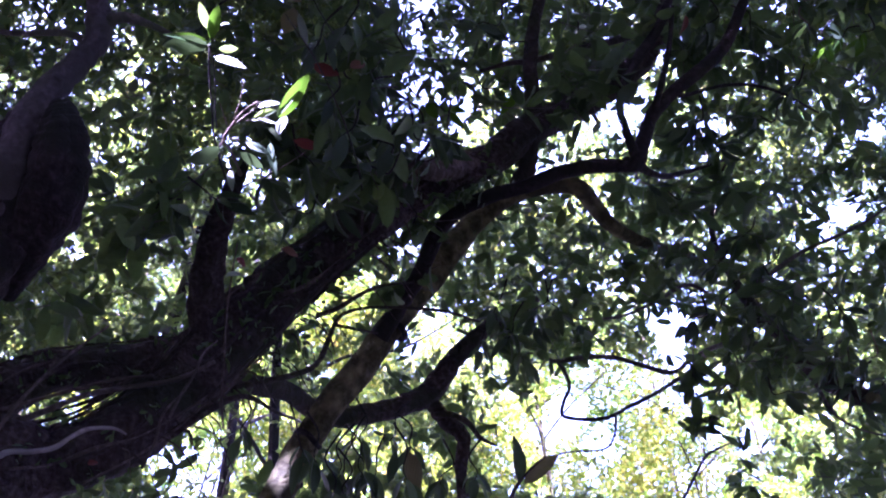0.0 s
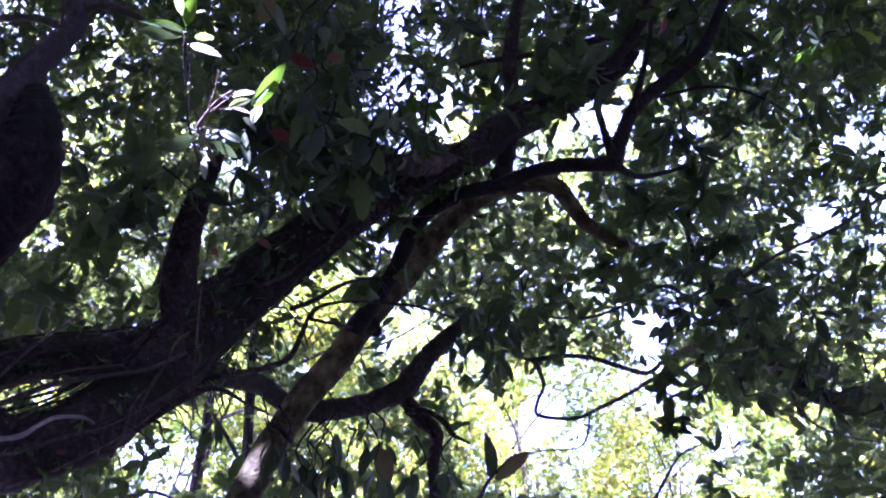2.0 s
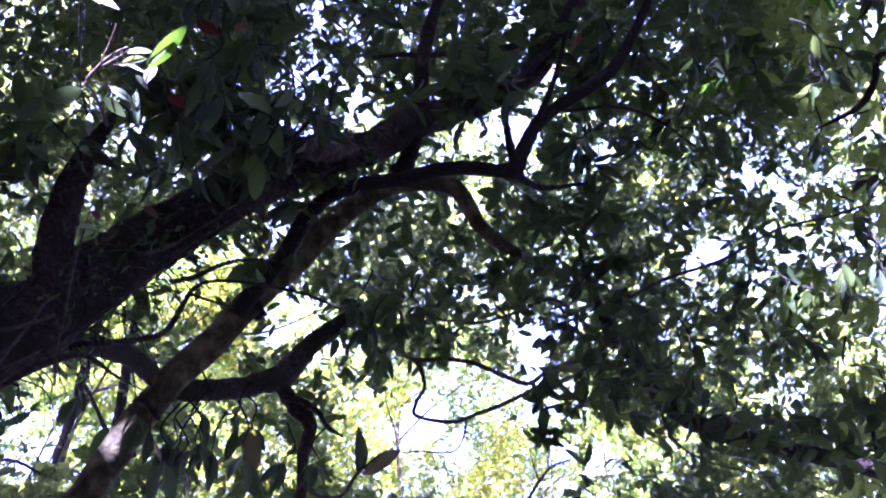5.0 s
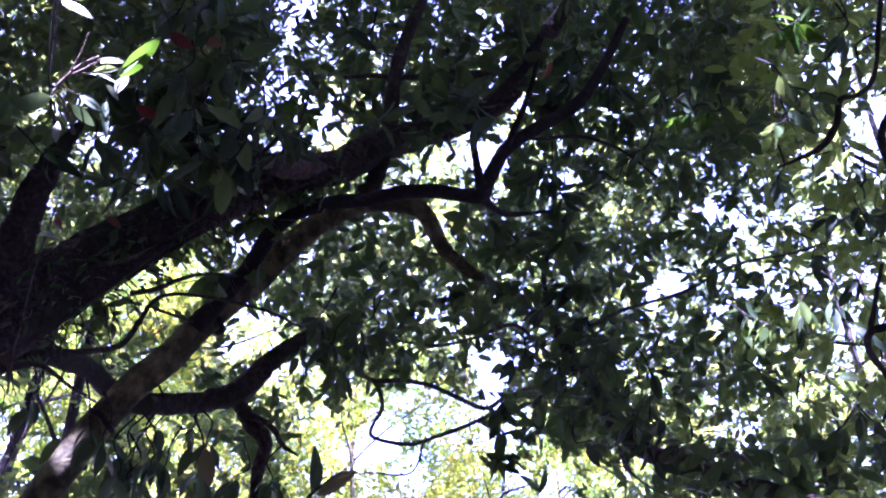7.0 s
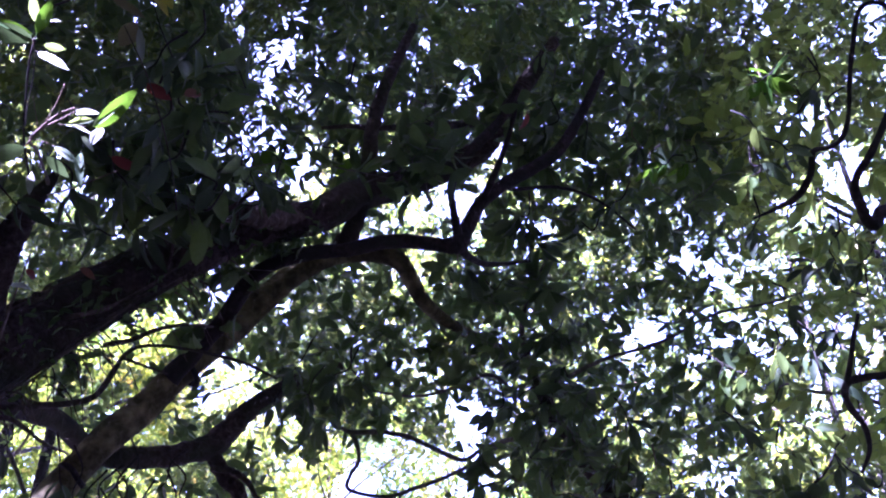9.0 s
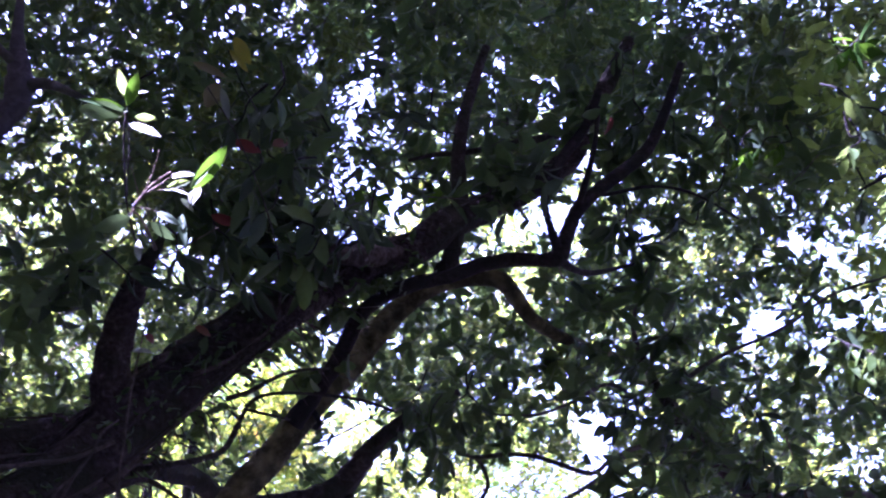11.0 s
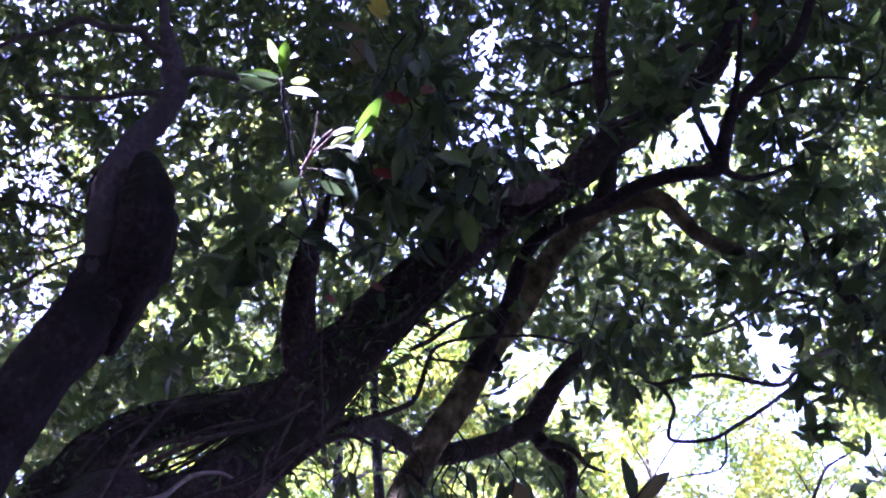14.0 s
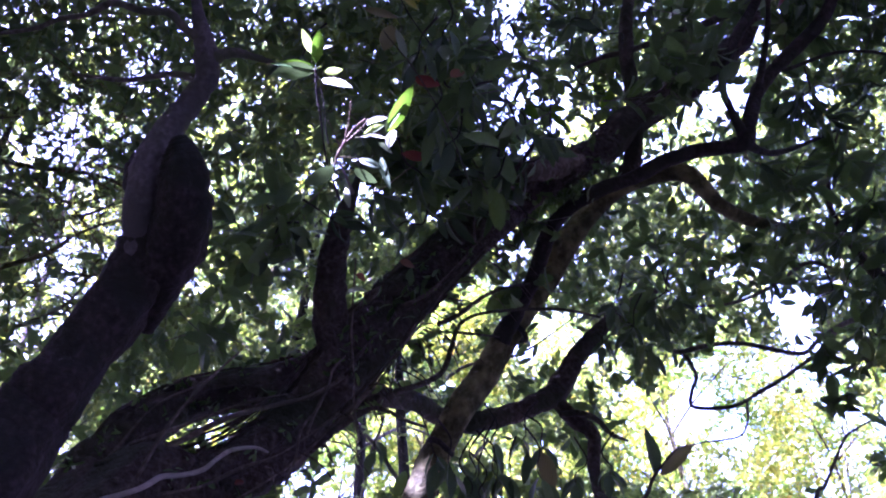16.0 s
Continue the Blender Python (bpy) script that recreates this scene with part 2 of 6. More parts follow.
def blade_mesh(name, mat, width, fold, droop, twist, rows=7):
    """One leaf, 1 long, along +x, with its face towards +z: a folded, drooping, pointed blade on a short stalk."""
    verts, faces, uvs = [], [], []
    for i in range(rows + 1):
        s = i / rows
        w = width * 0.5 * (math.sin(math.pi * min(1.0, s * 0.97 + 0.02) ** 0.85) ** 0.8)
        x = 0.1 + 0.9 * s
        z = -droop * s * s
        turn = twist * s
        for side in (-1, -0.5, 0, 0.5, 1):
            y = side * w
            wavy = 0.012 * math.sin(9 * s + 2 * side)
            lift = fold * abs(side) * w + wavy * abs(side)
            verts.append((x, y * math.cos(turn) - lift * math.sin(turn), z + y * math.sin(turn) + lift * math.cos(turn)))
            uvs.append((s, side * 0.5 * (w / (width * 0.5) + 0.01)))
    for i in range(rows):
        for k in range(4):
            a = i * 5 + k
            faces.append((a, a + 5, a + 6, a + 1))
    b = len(verts)
    for x in (0.0, 0.12):
        for y, z in ((-0.008, 0), (0.008, 0), (0, 0.014)):
            verts.append((x, y, z - 0.004))
            uvs.append((0, 0))
    faces += [(b, b + 1, b + 4, b + 3), (b + 1, b + 2, b + 5, b + 4), (b + 2, b, b + 3, b + 5)]
    mesh = bpy.data.meshes.new(name)
    mesh.from_pydata(verts, [], faces)
    layer = mesh.uv_layers.new(name="blade")
    for loop in mesh.loops:
        layer.data[loop.index].uv = uvs[loop.vertex_index]
    mesh.polygons.foreach_set("use_smooth", [True] * len(mesh.polygons))
    mesh.materials.append(mat)
    return mesh


BLADES = {}


def blades(mat):
    if mat.name not in BLADES:
        rnd = random.Random(mat.name)
        BLADES[mat.name] = [blade_mesh("leaf", mat, rnd.uniform(0.3, 0.4), rnd.uniform(0.1, 0.5), rnd.uniform(0.02, 0.3), rnd.uniform(-0.5, 0.5)) for _ in range(5)]
    return BLADES[mat.name]


def leaf_pose(place, way, face, length, width=1.0):
    way = Vector(way).normalized()
    face = Vector(face)
    face = face - way * face.dot(way)
    face = face.normalized() if face.length > 1e-4 else way.orthogonal().normalized()
    side = face.cross(way)
    m = Matrix((way * length, side * length * width, face * length)).transposed().to_4x4()
    m.translation = place
    return m


def single_leaf(tree, start, tip, face, width, mat):
    way = Vector(tip) - Vector(start)
    mesh = SHAPES.choice(blades(mat))
    ob = link_mesh("leaf", mesh, tree)
    ob.matrix_basis = leaf_pose(Vector(start) - way * 0.1, way, face, way.length * 1.1, width / 0.35)
    return ob


SHAPES = random.Random(11)


def shoot(tree, place, way, count, length, mat):
    """A short twig with a whorl of large leaves round its end."""
    place, way = Vector(place), Vector(way).normalized()
    side0 = Matrix.Rotation(SHAPES.uniform(0, 6.28), 3, way) @ way.orthogonal().normalized()
    start = place - way * length * 1.15 + Vector((0, 0, 0.05)) - side0 * 0.04
    twig = limb("twig", tree, TWIG if SHAPES.random() < 0.04 else BARK_DARK, [
        (*start, 0.005), (*(place - way * length * 0.8 + side0 * 0.03), 0.004), (*(place - way * length * 0.3 - side0 * 0.012), 0.003), (*place, 0.002)])
    side = way.orthogonal().normalized()
    turn0 = SHAPES.uniform(0, 6.28)
    for i in range(count):
        a = turn0 + i * 2.4
        out = Matrix.Rotation(a, 3, way) @ side
        spread = SHAPES.uniform(0.5, 1.3)
        aim = (way * math.cos(spread) + out * math.sin(spread) + Vector((0, 0, -0.25))).normalized()
        face = (way * math.sin(spread) - out * math.cos(spread)) * -1 + Vector((SHAPES.uniform(-0.5, 0.5), SHAPES.uniform(-0.5, 0.5), SHAPES.uniform(0, 0.6)))
        ob = link_mesh("leaf", SHAPES.choice(blades(mat)), twig)
        ob.matrix_basis = leaf_pose(place - way * 0.012 * i, aim, face, length * SHAPES.uniform(0.7, 1.2), SHAPES.uniform(0.85, 1.25))


FINE_BLADE = (np.array([(0, 0, 0), (0.25, 0.15, 0.05), (0.25, -0.15, 0.05), (0.3, 0, 0), (0.6, 0.2, 0.03), (0.6, -0.2, 0.03), (0.62, 0, -0.03),
                        (0.88, 0.12, -0.06), (0.88, -0.12, -0.06), (1, 0, -0.14)]),
              [(0, 3, 1), (0, 2, 3), (3, 6, 4), (3, 4, 1), (2, 5, 3), (5, 6, 3), (6, 7, 4), (5, 8, 6), (6, 9, 7), (8, 9, 6)])
PLAIN_BLADE = (np.array([(0, 0, 0), (0.28, 0.19, 0.05), (0.28, -0.19, 0.05), (0.76, 0.18, -0.02), (0.76, -0.18, -0.02), (1, 0, -0.1)]),
               [(0, 2, 1), (1, 2, 4), (1, 4, 3), (3, 4, 5)])

KITE_BLADE = (np.array([(0, 0, 0), (0.48, 0.24, 0.02), (0.48, -0.24, 0.02), (1, 0, -0.06)]), [(0, 2, 1), (2, 3, 1)])


def whorls(centres, lengths, rng, each=7, plain=False, droop=0.35, stretch=1.0):
    """Leaves in whorls round twig ends, and the twigs: arrays of vertices and triangles."""
    shape, tris = (FINE_BLADE, PLAIN_BLADE, KITE_BLADE)[int(plain)]
    tris = np.array(tris)
    n = len(centres)
    axis = rng.normal(size=(n, 3)) * (1, 1, 0.6) + (0, 0, 0.1)
    axis /= np.linalg.norm(axis, axis=1)[:, None]
    idx = np.repeat(np.arange(n), each)
    m = len(idx)
    ax = axis[idx]
    rad = rng.normal(size=(m, 3))
    rad -= ax * (rad * ax).sum(1)[:, None]
    rad /= np.linalg.norm(rad, axis=1)[:, None]
    spread = rng.uniform(0.4, 1.5, m)[:, None]
    way = ax * np.cos(spread) + rad * np.sin(spread) + np.array((0, 0, -droop))
    way /= np.linalg.norm(way, axis=1)[:, None]
    face = ax * np.sin(spread) - rad * np.cos(spread) + rng.normal(size=(m, 3)) * 0.45
    face -= way * (face * way).sum(1)[:, None]
    face /= np.linalg.norm(face, axis=1)[:, None]
    side = np.cross(face, way)
    size = lengths[idx] * rng.uniform(0.65, 1.25, m)
    origin = centres[idx] + ax * (rng.uniform(-1.9, 0.15, m) * lengths[idx] * stretch)[:, None]
    v = (origin[:, None, :] + size[:, None, None] * (shape[None, :, 0:1] * way[:, None, :] + shape[None, :, 1:2] * side[:, None, :] + shape[None, :, 2:3] * face[:, None, :])).reshape(-1, 3)
    t = (tris[None] + (np.arange(m) * len(shape))[:, None, None]).reshape(-1, 3)
    # twigs: slim three-sided prisms
    start = centres - axis * (lengths * 2.1)[:, None] + rng.normal(size=(n, 3)) * 0.03
    p = np.cross(axis, rng.normal(size=(n, 3)))
    p /= np.linalg.norm(p, axis=1)[:, None]
    q = np.cross(axis, p)
    thick = (lengths * 0.022)[:, None]
    corner = [p * math.cos(a) + q * math.sin(a) for a in (0, 2.09, 4.19)]
    tv = np.stack([start + c * thick for c in corner] + [centres + c * thick * 0.4 for c in corner], 1).reshape(-1, 3)
    tt = np.array([(0, 1, 4), (0, 4, 3), (1, 2, 5), (1, 5, 4), (2, 0, 3), (2, 3, 5)])
    tt = (tt[None] + (np.arange(n) * 6)[:, None, None]).reshape(-1, 3)
    return v, t, tv, tt


def bulk_mesh(name, verts, tris, mat):
    mesh = bpy.data.meshes.new(name)
    mesh.vertices.add(len(verts))
    mesh.vertices.foreach_set("co", verts.astype(np.float32).ravel())
    mesh.loops.add(len(tris) * 3)
    mesh.loops.foreach_set("vertex_index", tris.astype(np.int32).ravel())
    mesh.polygons.add(len(tris))
    mesh.polygons.foreach_set("loop_start", np.arange(0, len(tris) * 3, 3, dtype=np.int32))
    mesh.update(calc_edges=True)
    mesh.polygons.foreach_set("use_smooth", [True] * len(mesh.polygons))
    mesh.materials.append(mat)
    return mesh


# places set to catch the sun, and how wide; crown leaves in the way are removed
SUN_FLECKS = [
    (-0.83, 4.62, 3.60, 0.05),
    (-0.74, 4.60, 3.74, 0.03),
    (-0.66, 2.08, 3.88, 0.10),
    (-0.53, 2.24, 3.71, 0.17),
    (-0.77, 4.61, 3.65, 0.055),
    (-0.65, 4.57, 3.90, 0.02),
    (-0.37, 4.46, 4.26, 0.012),
    (-0.46, 4.52, 4.13, 0.010),
    (2.42, 3.05, 5.70, 0.06),
    (2.74, 3.99, 4.58, 0.05),
    (2.62, 4.28, 4.64, 0.08),
    (2.39, 3.23, 4.84, 0.04),
    (2.66, 3.68, 4.07, 0.04),
    (2.83, 3.99, 4.47, 0.04),
    (2.99, 3.79, 4.58, 0.04),
]


def sunlit_gaps(v, per):
    """Which leaves, of so many vertices each, stay: none that would shade a sun fleck."""
    leaf = v.reshape(-1, per, 3)
    middle = leaf.mean(1, keepdims=True)
    edge = (leaf + np.roll(leaf, 1, 1)) / 2
    points = np.concatenate([leaf, edge, middle, (leaf + middle) / 2, (edge + middle) / 2], 1)
    s = np.array(SUN_WAY)
    stay = np.ones(len(leaf), bool)
    for x, y, z, half in SUN_FLECKS:
        d = points - np.array((x, y, z))
        ahead = d @ s
        off = np.linalg.norm(d - ahead[..., None] * s, axis=2)
        stay &= ((off > half) | (ahead < 0.25)).all(1)
    return stay


def crown(tree, centres, lengths, mat, seed, plain=False, each=7, droop=0.35, twig_mat=None, label="", stretch=1.0, twiggy=True):
    v, t, tv, tt = whorls(centres, lengths, np.random.default_rng(seed), each, plain, droop, stretch)
    per = len((FINE_BLADE, PLAIN_BLADE, KITE_BLADE)[int(plain)][0])
    stay = sunlit_gaps(v, per)
    t = t[:len(t) // max(1, len(stay)) * stay.sum()]
    v = v.reshape(len(stay), per, 3)[stay].reshape(-1, 3)
    if plain:
        tv, tt = tv[:len(tv) // 12 * 6], tt[:len(tt) // 12 * 6]
    stay = sunlit_gaps(tv, 6)
    tv, tt = tv.reshape(-1, 6, 3)[stay].reshape(-1, 3), tt[:6 * stay.sum()]
    ob = link_mesh("crown", bulk_mesh("crown", v, t, mat), tree, label)
    ob["kind"] = "stuff"
    if not twiggy:
        return ob
    tw = link_mesh("twig_mass", bulk_mesh("twig_mass", tv, tt, twig_mat or BARK_GREY), tree)
    tw["kind"] = "stuff"
    return ob


# ---- openings cut to fit the camera's view: bearing, elevation and half width in degrees, share of leaves gone ----
def ways(*tables):
    """Directions as unit vectors, with their half width in radians and their share."""
    return [(math.sin(radians(b)) * math.cos(radians(e)), math.cos(radians(b)) * math.cos(radians(e)), math.sin(radians(e)), radians(h), share)
            for rows in tables for b, e, h, share in rows]


OPEN_WEST = ways([
    (-35.9, 41.9, 2.20, 0.30),
    (-34.9, 38.5, 2.40, 0.45),
    (-32.4, 35.7, 2.10, 0.45),
    (-32.7, 32.3, 2.20, 0.40),
    (-31.5, 29.5, 1.58, 0.33),
    (-21.0, 45.1, 0.80, 0.55),
    (-22.7, 48.6, 0.61, 0.33),
    (-17.6, 40.3, 0.64, 0.79),
    (-13.0, 39.5, 0.94, 0.79),
    (-25.1, 34.0, 1.23, 0.60),
    (-22.7, 34.7, 0.70, 0.54),
    (-23.3, 43.8, 0.76, 0.70),
    (-21.9, 31.5, 1.32, 0.48),
    (-23.1, 39.5, 1.02, 0.44),
    (-17.9, 32.5, 0.88, 0.70),
    (-24.9, 45.2, 0.88, 0.53),
])
OPEN_NORTH_WEST = ways([
    (-30.7, 40.9, 0.43, 0.92),
    (-24.3, 33.5, 0.54, 0.63),
    (-15.8, 38.5, 0.54, 0.92),
    (-3.2, 38.6, 0.76, 0.93),
    (-2.9, 30.5, 0.54, 0.92),
    (-2.4, 44.9, 1.21, 0.60),
    (-2.2, 48.3, 0.76, 0.60),
    (-1.5, 49.6, 1.08, 0.60),
    (-0.7, 51.7, 0.76, 0.54),
    (0.1, 36.7, 0.32, 0.92),
    (1.1, 48.7, 0.83, 0.36),
    (2.1, 41.7, 1.15, 0.50),
    (4.3, 42.5, 1.27, 0.60),
    (6.2, 39.1, 1.27, 0.40),
    (7.5, 26.5, 1.24, 0.92),
    (7.8, 40.8, 1.27, 0.50),
    (8.4, 36.3, 1.27, 0.36),
    (9.4, 42.2, 1.21, 0.71),
    (9.7, 38.8, 1.34, 0.79),
    (11.4, 37.4, 0.70, 0.74),
    (11.4, 40.6, 1.27, 0.50),
    (11.6, 33.9, 1.43, 0.32),
    (12.6, 43.1, 1.51, 0.75),
])
OPEN_NORTH = ways([
    (12.6, 32.2, 1.27, 0.32),
    (12.6, 48.8, 0.64, 0.74),
    (14.3, 49.6, 1.08, 0.84),
    (14.4, 29.2, 0.54, 0.92),
    (14.7, 31.3, 0.97, 0.71),
    (14.9, 42.5, 0.46, 0.92),
    (15.1, 43.4, 0.91, 0.79),
    (16.2, 30.3, 0.87, 0.55),
    (16.4, 24.9, 0.81, 0.92),
    (16.6, 45.9, 0.89, 0.84),
    (17.8, 41.5, 0.89, 0.56),
    (17.9, 32.1, 1.27, 0.60),
    (20.5, 41.3, 0.70, 0.56),
    (21.2, 33.8, 1.27, 0.50),
    (23.7, 34.6, 1.08, 0.50),
    (25.0, 25.9, 0.54, 0.92),
    (25.6, 35.0, 0.92, 0.92),
    (26.0, 35.3, 0.81, 0.92),
    (26.5, 35.0, 0.97, 0.60),
    (27.0, 41.9, 0.38, 0.92),
    (29.0, 38.3, 0.65, 0.92),
    (29.2, 33.4, 0.49, 0.92),
    (29.8, 27.4, 0.70, 0.59),
    (31.4, 37.8, 0.65, 0.92),
])
OPEN_EAST = ways([
    (26.0, 35.0, 0.69, 0.58),
    (28.0, 34.0, 0.42, 0.55),
    (25.8, 37.9, 0.86, 0.30),
    (29.6, 38.4, 0.65, 0.30),
    (32.3, 37.3, 0.46, 0.61),
    (18.0, 41.3, 0.83, 0.85),
    (28.1, 27.1, 1.40, 0.54),
    (30.1, 27.6, 0.95, 0.54),
    (23.8, 31.1, 0.95, 0.66),
    (25.2, 30.0, 0.76, 0.66),
    (40.6, 44.2, 1.27, 0.85),
    (41.1, 41.5, 1.46, 0.90),
    (38.4, 40.1, 1.08, 0.85),
    (39.2, 32.9, 1.59, 0.76),
    (36.5, 30.1, 1.27, 0.85),
    (33.2, 28.9, 1.15, 0.76),
    (31.0, 35.1, 1.27, 0.50),
    (35.1, 34.0, 1.27, 0.50),
    (37.7, 36.0, 1.27, 0.40),
    (29.0, 36.0, 1.15, 0.50),
    (33.3, 37.3, 1.15, 0.50),
])
OPEN_LOW_WEST = ways([
    (-24.0, 24.8, 1.58, 0.71),
    (-20.6, 26.3, 1.40, 0.71),
    (-14.5, 25.7, 1.59, 0.60),
    (-14.4, 22.8, 2.45, 0.97),
    (-13.4, 29.1, 1.27, 0.70),
    (-13.1, 25.1, 2.10, 0.86),
    (-12.2, 25.4, 1.75, 0.65),
    (-12.1, 30.4, 1.59, 0.70),
    (-10.4, 25.8, 2.10, 0.86),
    (-9.2, 33.6, 1.27, 0.60),
    (-8.8, 31.7, 1.40, 0.86),
    (-6.8, 33.2, 1.58, 0.65),
    (-6.0, 24.6, 1.59, 0.70),
    (-5.5, 29.0, 1.61, 0.97),
])
OPEN_LOW_EAST = ways([
    (-3.2, 23.2, 2.55, 0.90),
    (-1.8, 31.7, 1.54, 0.97),
    (-0.8, 23.5, 1.59, 0.80),
    (0.3, 30.1, 1.40, 0.65),
    (2.4, 29.4, 1.75, 0.65),
    (4.9, 25.2, 2.80, 0.97),
    (6.1, 28.3, 1.40, 0.97),
    (8.3, 26.9, 2.45, 1.00),
    (10.1, 25.8, 1.75, 1.00),
    (10.6, 29.7, 1.23, 0.50),
    (12.7, 24.6, 4.55, 1.00),
    (14.8, 31.2, 1.50, 0.75),
    (18.2, 25.1, 2.10, 0.50),
    (18.5, 23.0, 3.50, 0.60),
])
OPEN_LOOSE = ways([
    (-35.2, 46.6, 2.50, 0.22),
    (-32.0, 38.3, 2.50, 0.18),
    (-30.6, 34.1, 2.50, 0.21),
    (-26.8, 43.8, 2.50, 0.10),
    (-25.5, 39.6, 2.50, 0.14),
    (-20.9, 22.7, 2.50, 0.21),
    (-9.5, 28.1, 2.50, 0.19),
    (-4.0, 34.0, 2.50, 0.12),
    (-2.7, 30.1, 2.50, 0.19),
    (-1.5, 42.8, 2.50, 0.27),
    (15.6, 42.3, 2.50, 0.18),
    (16.4, 46.7, 2.50, 0.21),
    (28.7, 39.7, 2.50, 0.25),
    (32.8, 40.2, 2.50, 0.18),
    (36.5, 26.4, 2.50, 0.29),
    (-0.9, 44.3, 0.80, 0.50),
    (1.4, 43.4, 1.10, 0.65),
    (3.4, 44.3, 1.20, 0.60),
    (9.0, 42.8, 0.90, 0.40),
    (-1.4, 49.8, 0.60, 0.60),
    (-3.0, 36.4, 0.60, 0.85),
    (-5.8, 34.3, 1.20, 0.70),
    (-8.8, 31.4, 1.70, 0.60),
    (-5.8, 32.6, 1.20, 0.60),
])
OPENINGS = (OPEN_LOOSE, OPEN_WEST, OPEN_NORTH_WEST, OPEN_NORTH, OPEN_EAST, OPEN_LOW_WEST, OPEN_LOW_EAST)
# sight lines from the camera's stand on which more leaves are kept
THICK_WEST = ways([
    (-11.5, 48.9, 2.86, 0.38),
    (-13.7, 51.3, 2.55, 0.38),
    (-14.7, 44.1, 1.59, 0.38),
    (-10.7, 42.1, 1.91, 0.38),
    (-7.7, 44.3, 1.91, 0.38),
    (-18.5, 37.8, 1.91, 0.38),
    (-33.8, 45.5, 2.55, 0.20),
    (-31.4, 47.9, 2.55, 0.20),
    (-20.8, 50.6, 1.91, 0.38),
    (-14.7, 35.3, 1.91, 0.38),
])
THICK_NORTH = ways([
    (3.5, 37.2, 2.23, 0.38),
    (5.0, 34.8, 2.86, 0.38),
    (5.6, 31.6, 1.91, 0.38),
    (5.8, 49.8, 3.18, 0.38),
    (9.1, 47.9, 2.86, 0.38),
    (14.8, 36.1, 2.86, 0.08),
    (15.9, 49.9, 2.55, 0.30),
    (17.7, 39.0, 1.91, 0.08),
    (18.3, 36.7, 2.23, 0.38),
    (18.7, 32.5, 2.86, 0.08),
    (19.0, 29.4, 2.23, 0.08),
    (19.1, 40.4, 2.55, 0.40),
    (19.8, 35.7, 2.86, 0.08),
])
THICK_EAST = ways([
    (20.6, 48.5, 3.18, 0.38),
    (21.3, 34.1, 2.55, 0.38),
    (21.6, 29.1, 2.55, 0.38),
    (28.5, 39.7, 2.55, 0.16),
    (31.4, 47.0, 2.86, 0.38),
    (31.7, 41.9, 2.55, 0.11),
    (33.1, 44.5, 2.23, 0.38),
    (34.7, 44.7, 2.55, 0.38),
])
STAND = np.array((0.02, 0.03, 1.58))


def thinned(points, rng, groups, soft=1.25, usual=1.0, thick=()):
    """Drops points along the openings, which are sight lines from the camera's stand."""
    keep = np.full(len(points), usual)
    v = points - STAND
    v /= np.linalg.norm(v, axis=1)[:, None]
    ragged = 1 + 0.75 * np.array([noise.noise(Vector(q) * 22) + 0.6 * noise.noise(Vector(q) * 60) for q in v.tolist()])
    for x, y, z, half, more in thick:
        away = np.arccos(np.clip(v @ np.array((x, y, z)), -1, 1)) / half
        keep = np.maximum(keep, usual + more * np.clip((1.4 - away) / 0.6, 0, 1))
    for group in groups:
        for x, y, z, half, gone in group:
            away = np.arccos(np.clip(v @ np.array((x, y, z)), -1, 1)) / half * ragged
            keep *= 1 - gone * np.clip((soft - away) / (soft - 0.85), 0, 1)
    return points[rng.uniform(size=len(points)) < keep]


# ---- ground ----
def ground_mesh():
    mesh = bpy.data.meshes.new("ground")
    bm = bmesh.new()
    steps = [-2500, -400, -120, -60, -40] + list(range(-30, 31, 2)) + [40, 60, 120, 400, 2500]
    grid = [[bm.verts.new((x, y, 0 if max(abs(x), abs(y)) > 35 else 0.06 * noise.noise(Vector((x * 0.3, y * 0.3, 0))))) for x in steps] for y in steps]
    for j in range(len(steps) - 1):
        for i in range(len(steps) - 1):
            bm.faces.new((grid[j][i], grid[j][i + 1], grid[j + 1][i + 1], grid[j + 1][i]))
    bm.to_mesh(mesh)
    bm.free()
    mesh.materials.append(LITTER)
    return mesh


tagged(link_mesh("ground", ground_mesh()), "forest floor of brown leaf litter and soil", "ground", kind="structure")

# ---- the near trees ----
leaning_tree = tree_base("leaning_tree", -3.3, 2.9, "old leaning tree with dark mossy bark, hanging roots and glossy leaves", "near trees")
limb("trunk", leaning_tree, BARK_OLD, [
    (-3.3, 2.9, -0.1, 0.3),
    (-3, 3, 0.8, 0.24),
    (-2.5, 3.15, 1.9, 0.2),
    (-1.703, 3.436, 3.051, 0.188),
    (-1.519, 3.532, 3.163, 0.145),
    (-1.318, 3.613, 3.287, 0.133),
    (-1.147, 3.688, 3.49, 0.13),
    (-0.99, 3.721, 3.73, 0.144),
    (-0.85, 3.748, 3.941, 0.144),
    (-0.645, 3.755, 4.178, 0.125),
    (-0.419, 3.752, 4.4, 0.112),
    (-0.179, 3.806, 4.681, 0.106),
    (0.030, 3.803, 4.810, 0.09),
    (0.245, 3.806, 4.930, 0.084),
    (0.460, 3.808, 5.14, 0.079),
    (0.730, 3.889, 5.37, 0.073),
    (0.940, 3.93, 5.570, 0.07),
    (1.150, 3.918, 5.810, 0.062),
    (1.304, 3.825, 6.169, 0.054),
    (1.505, 3.717, 6.588, 0.036),
])
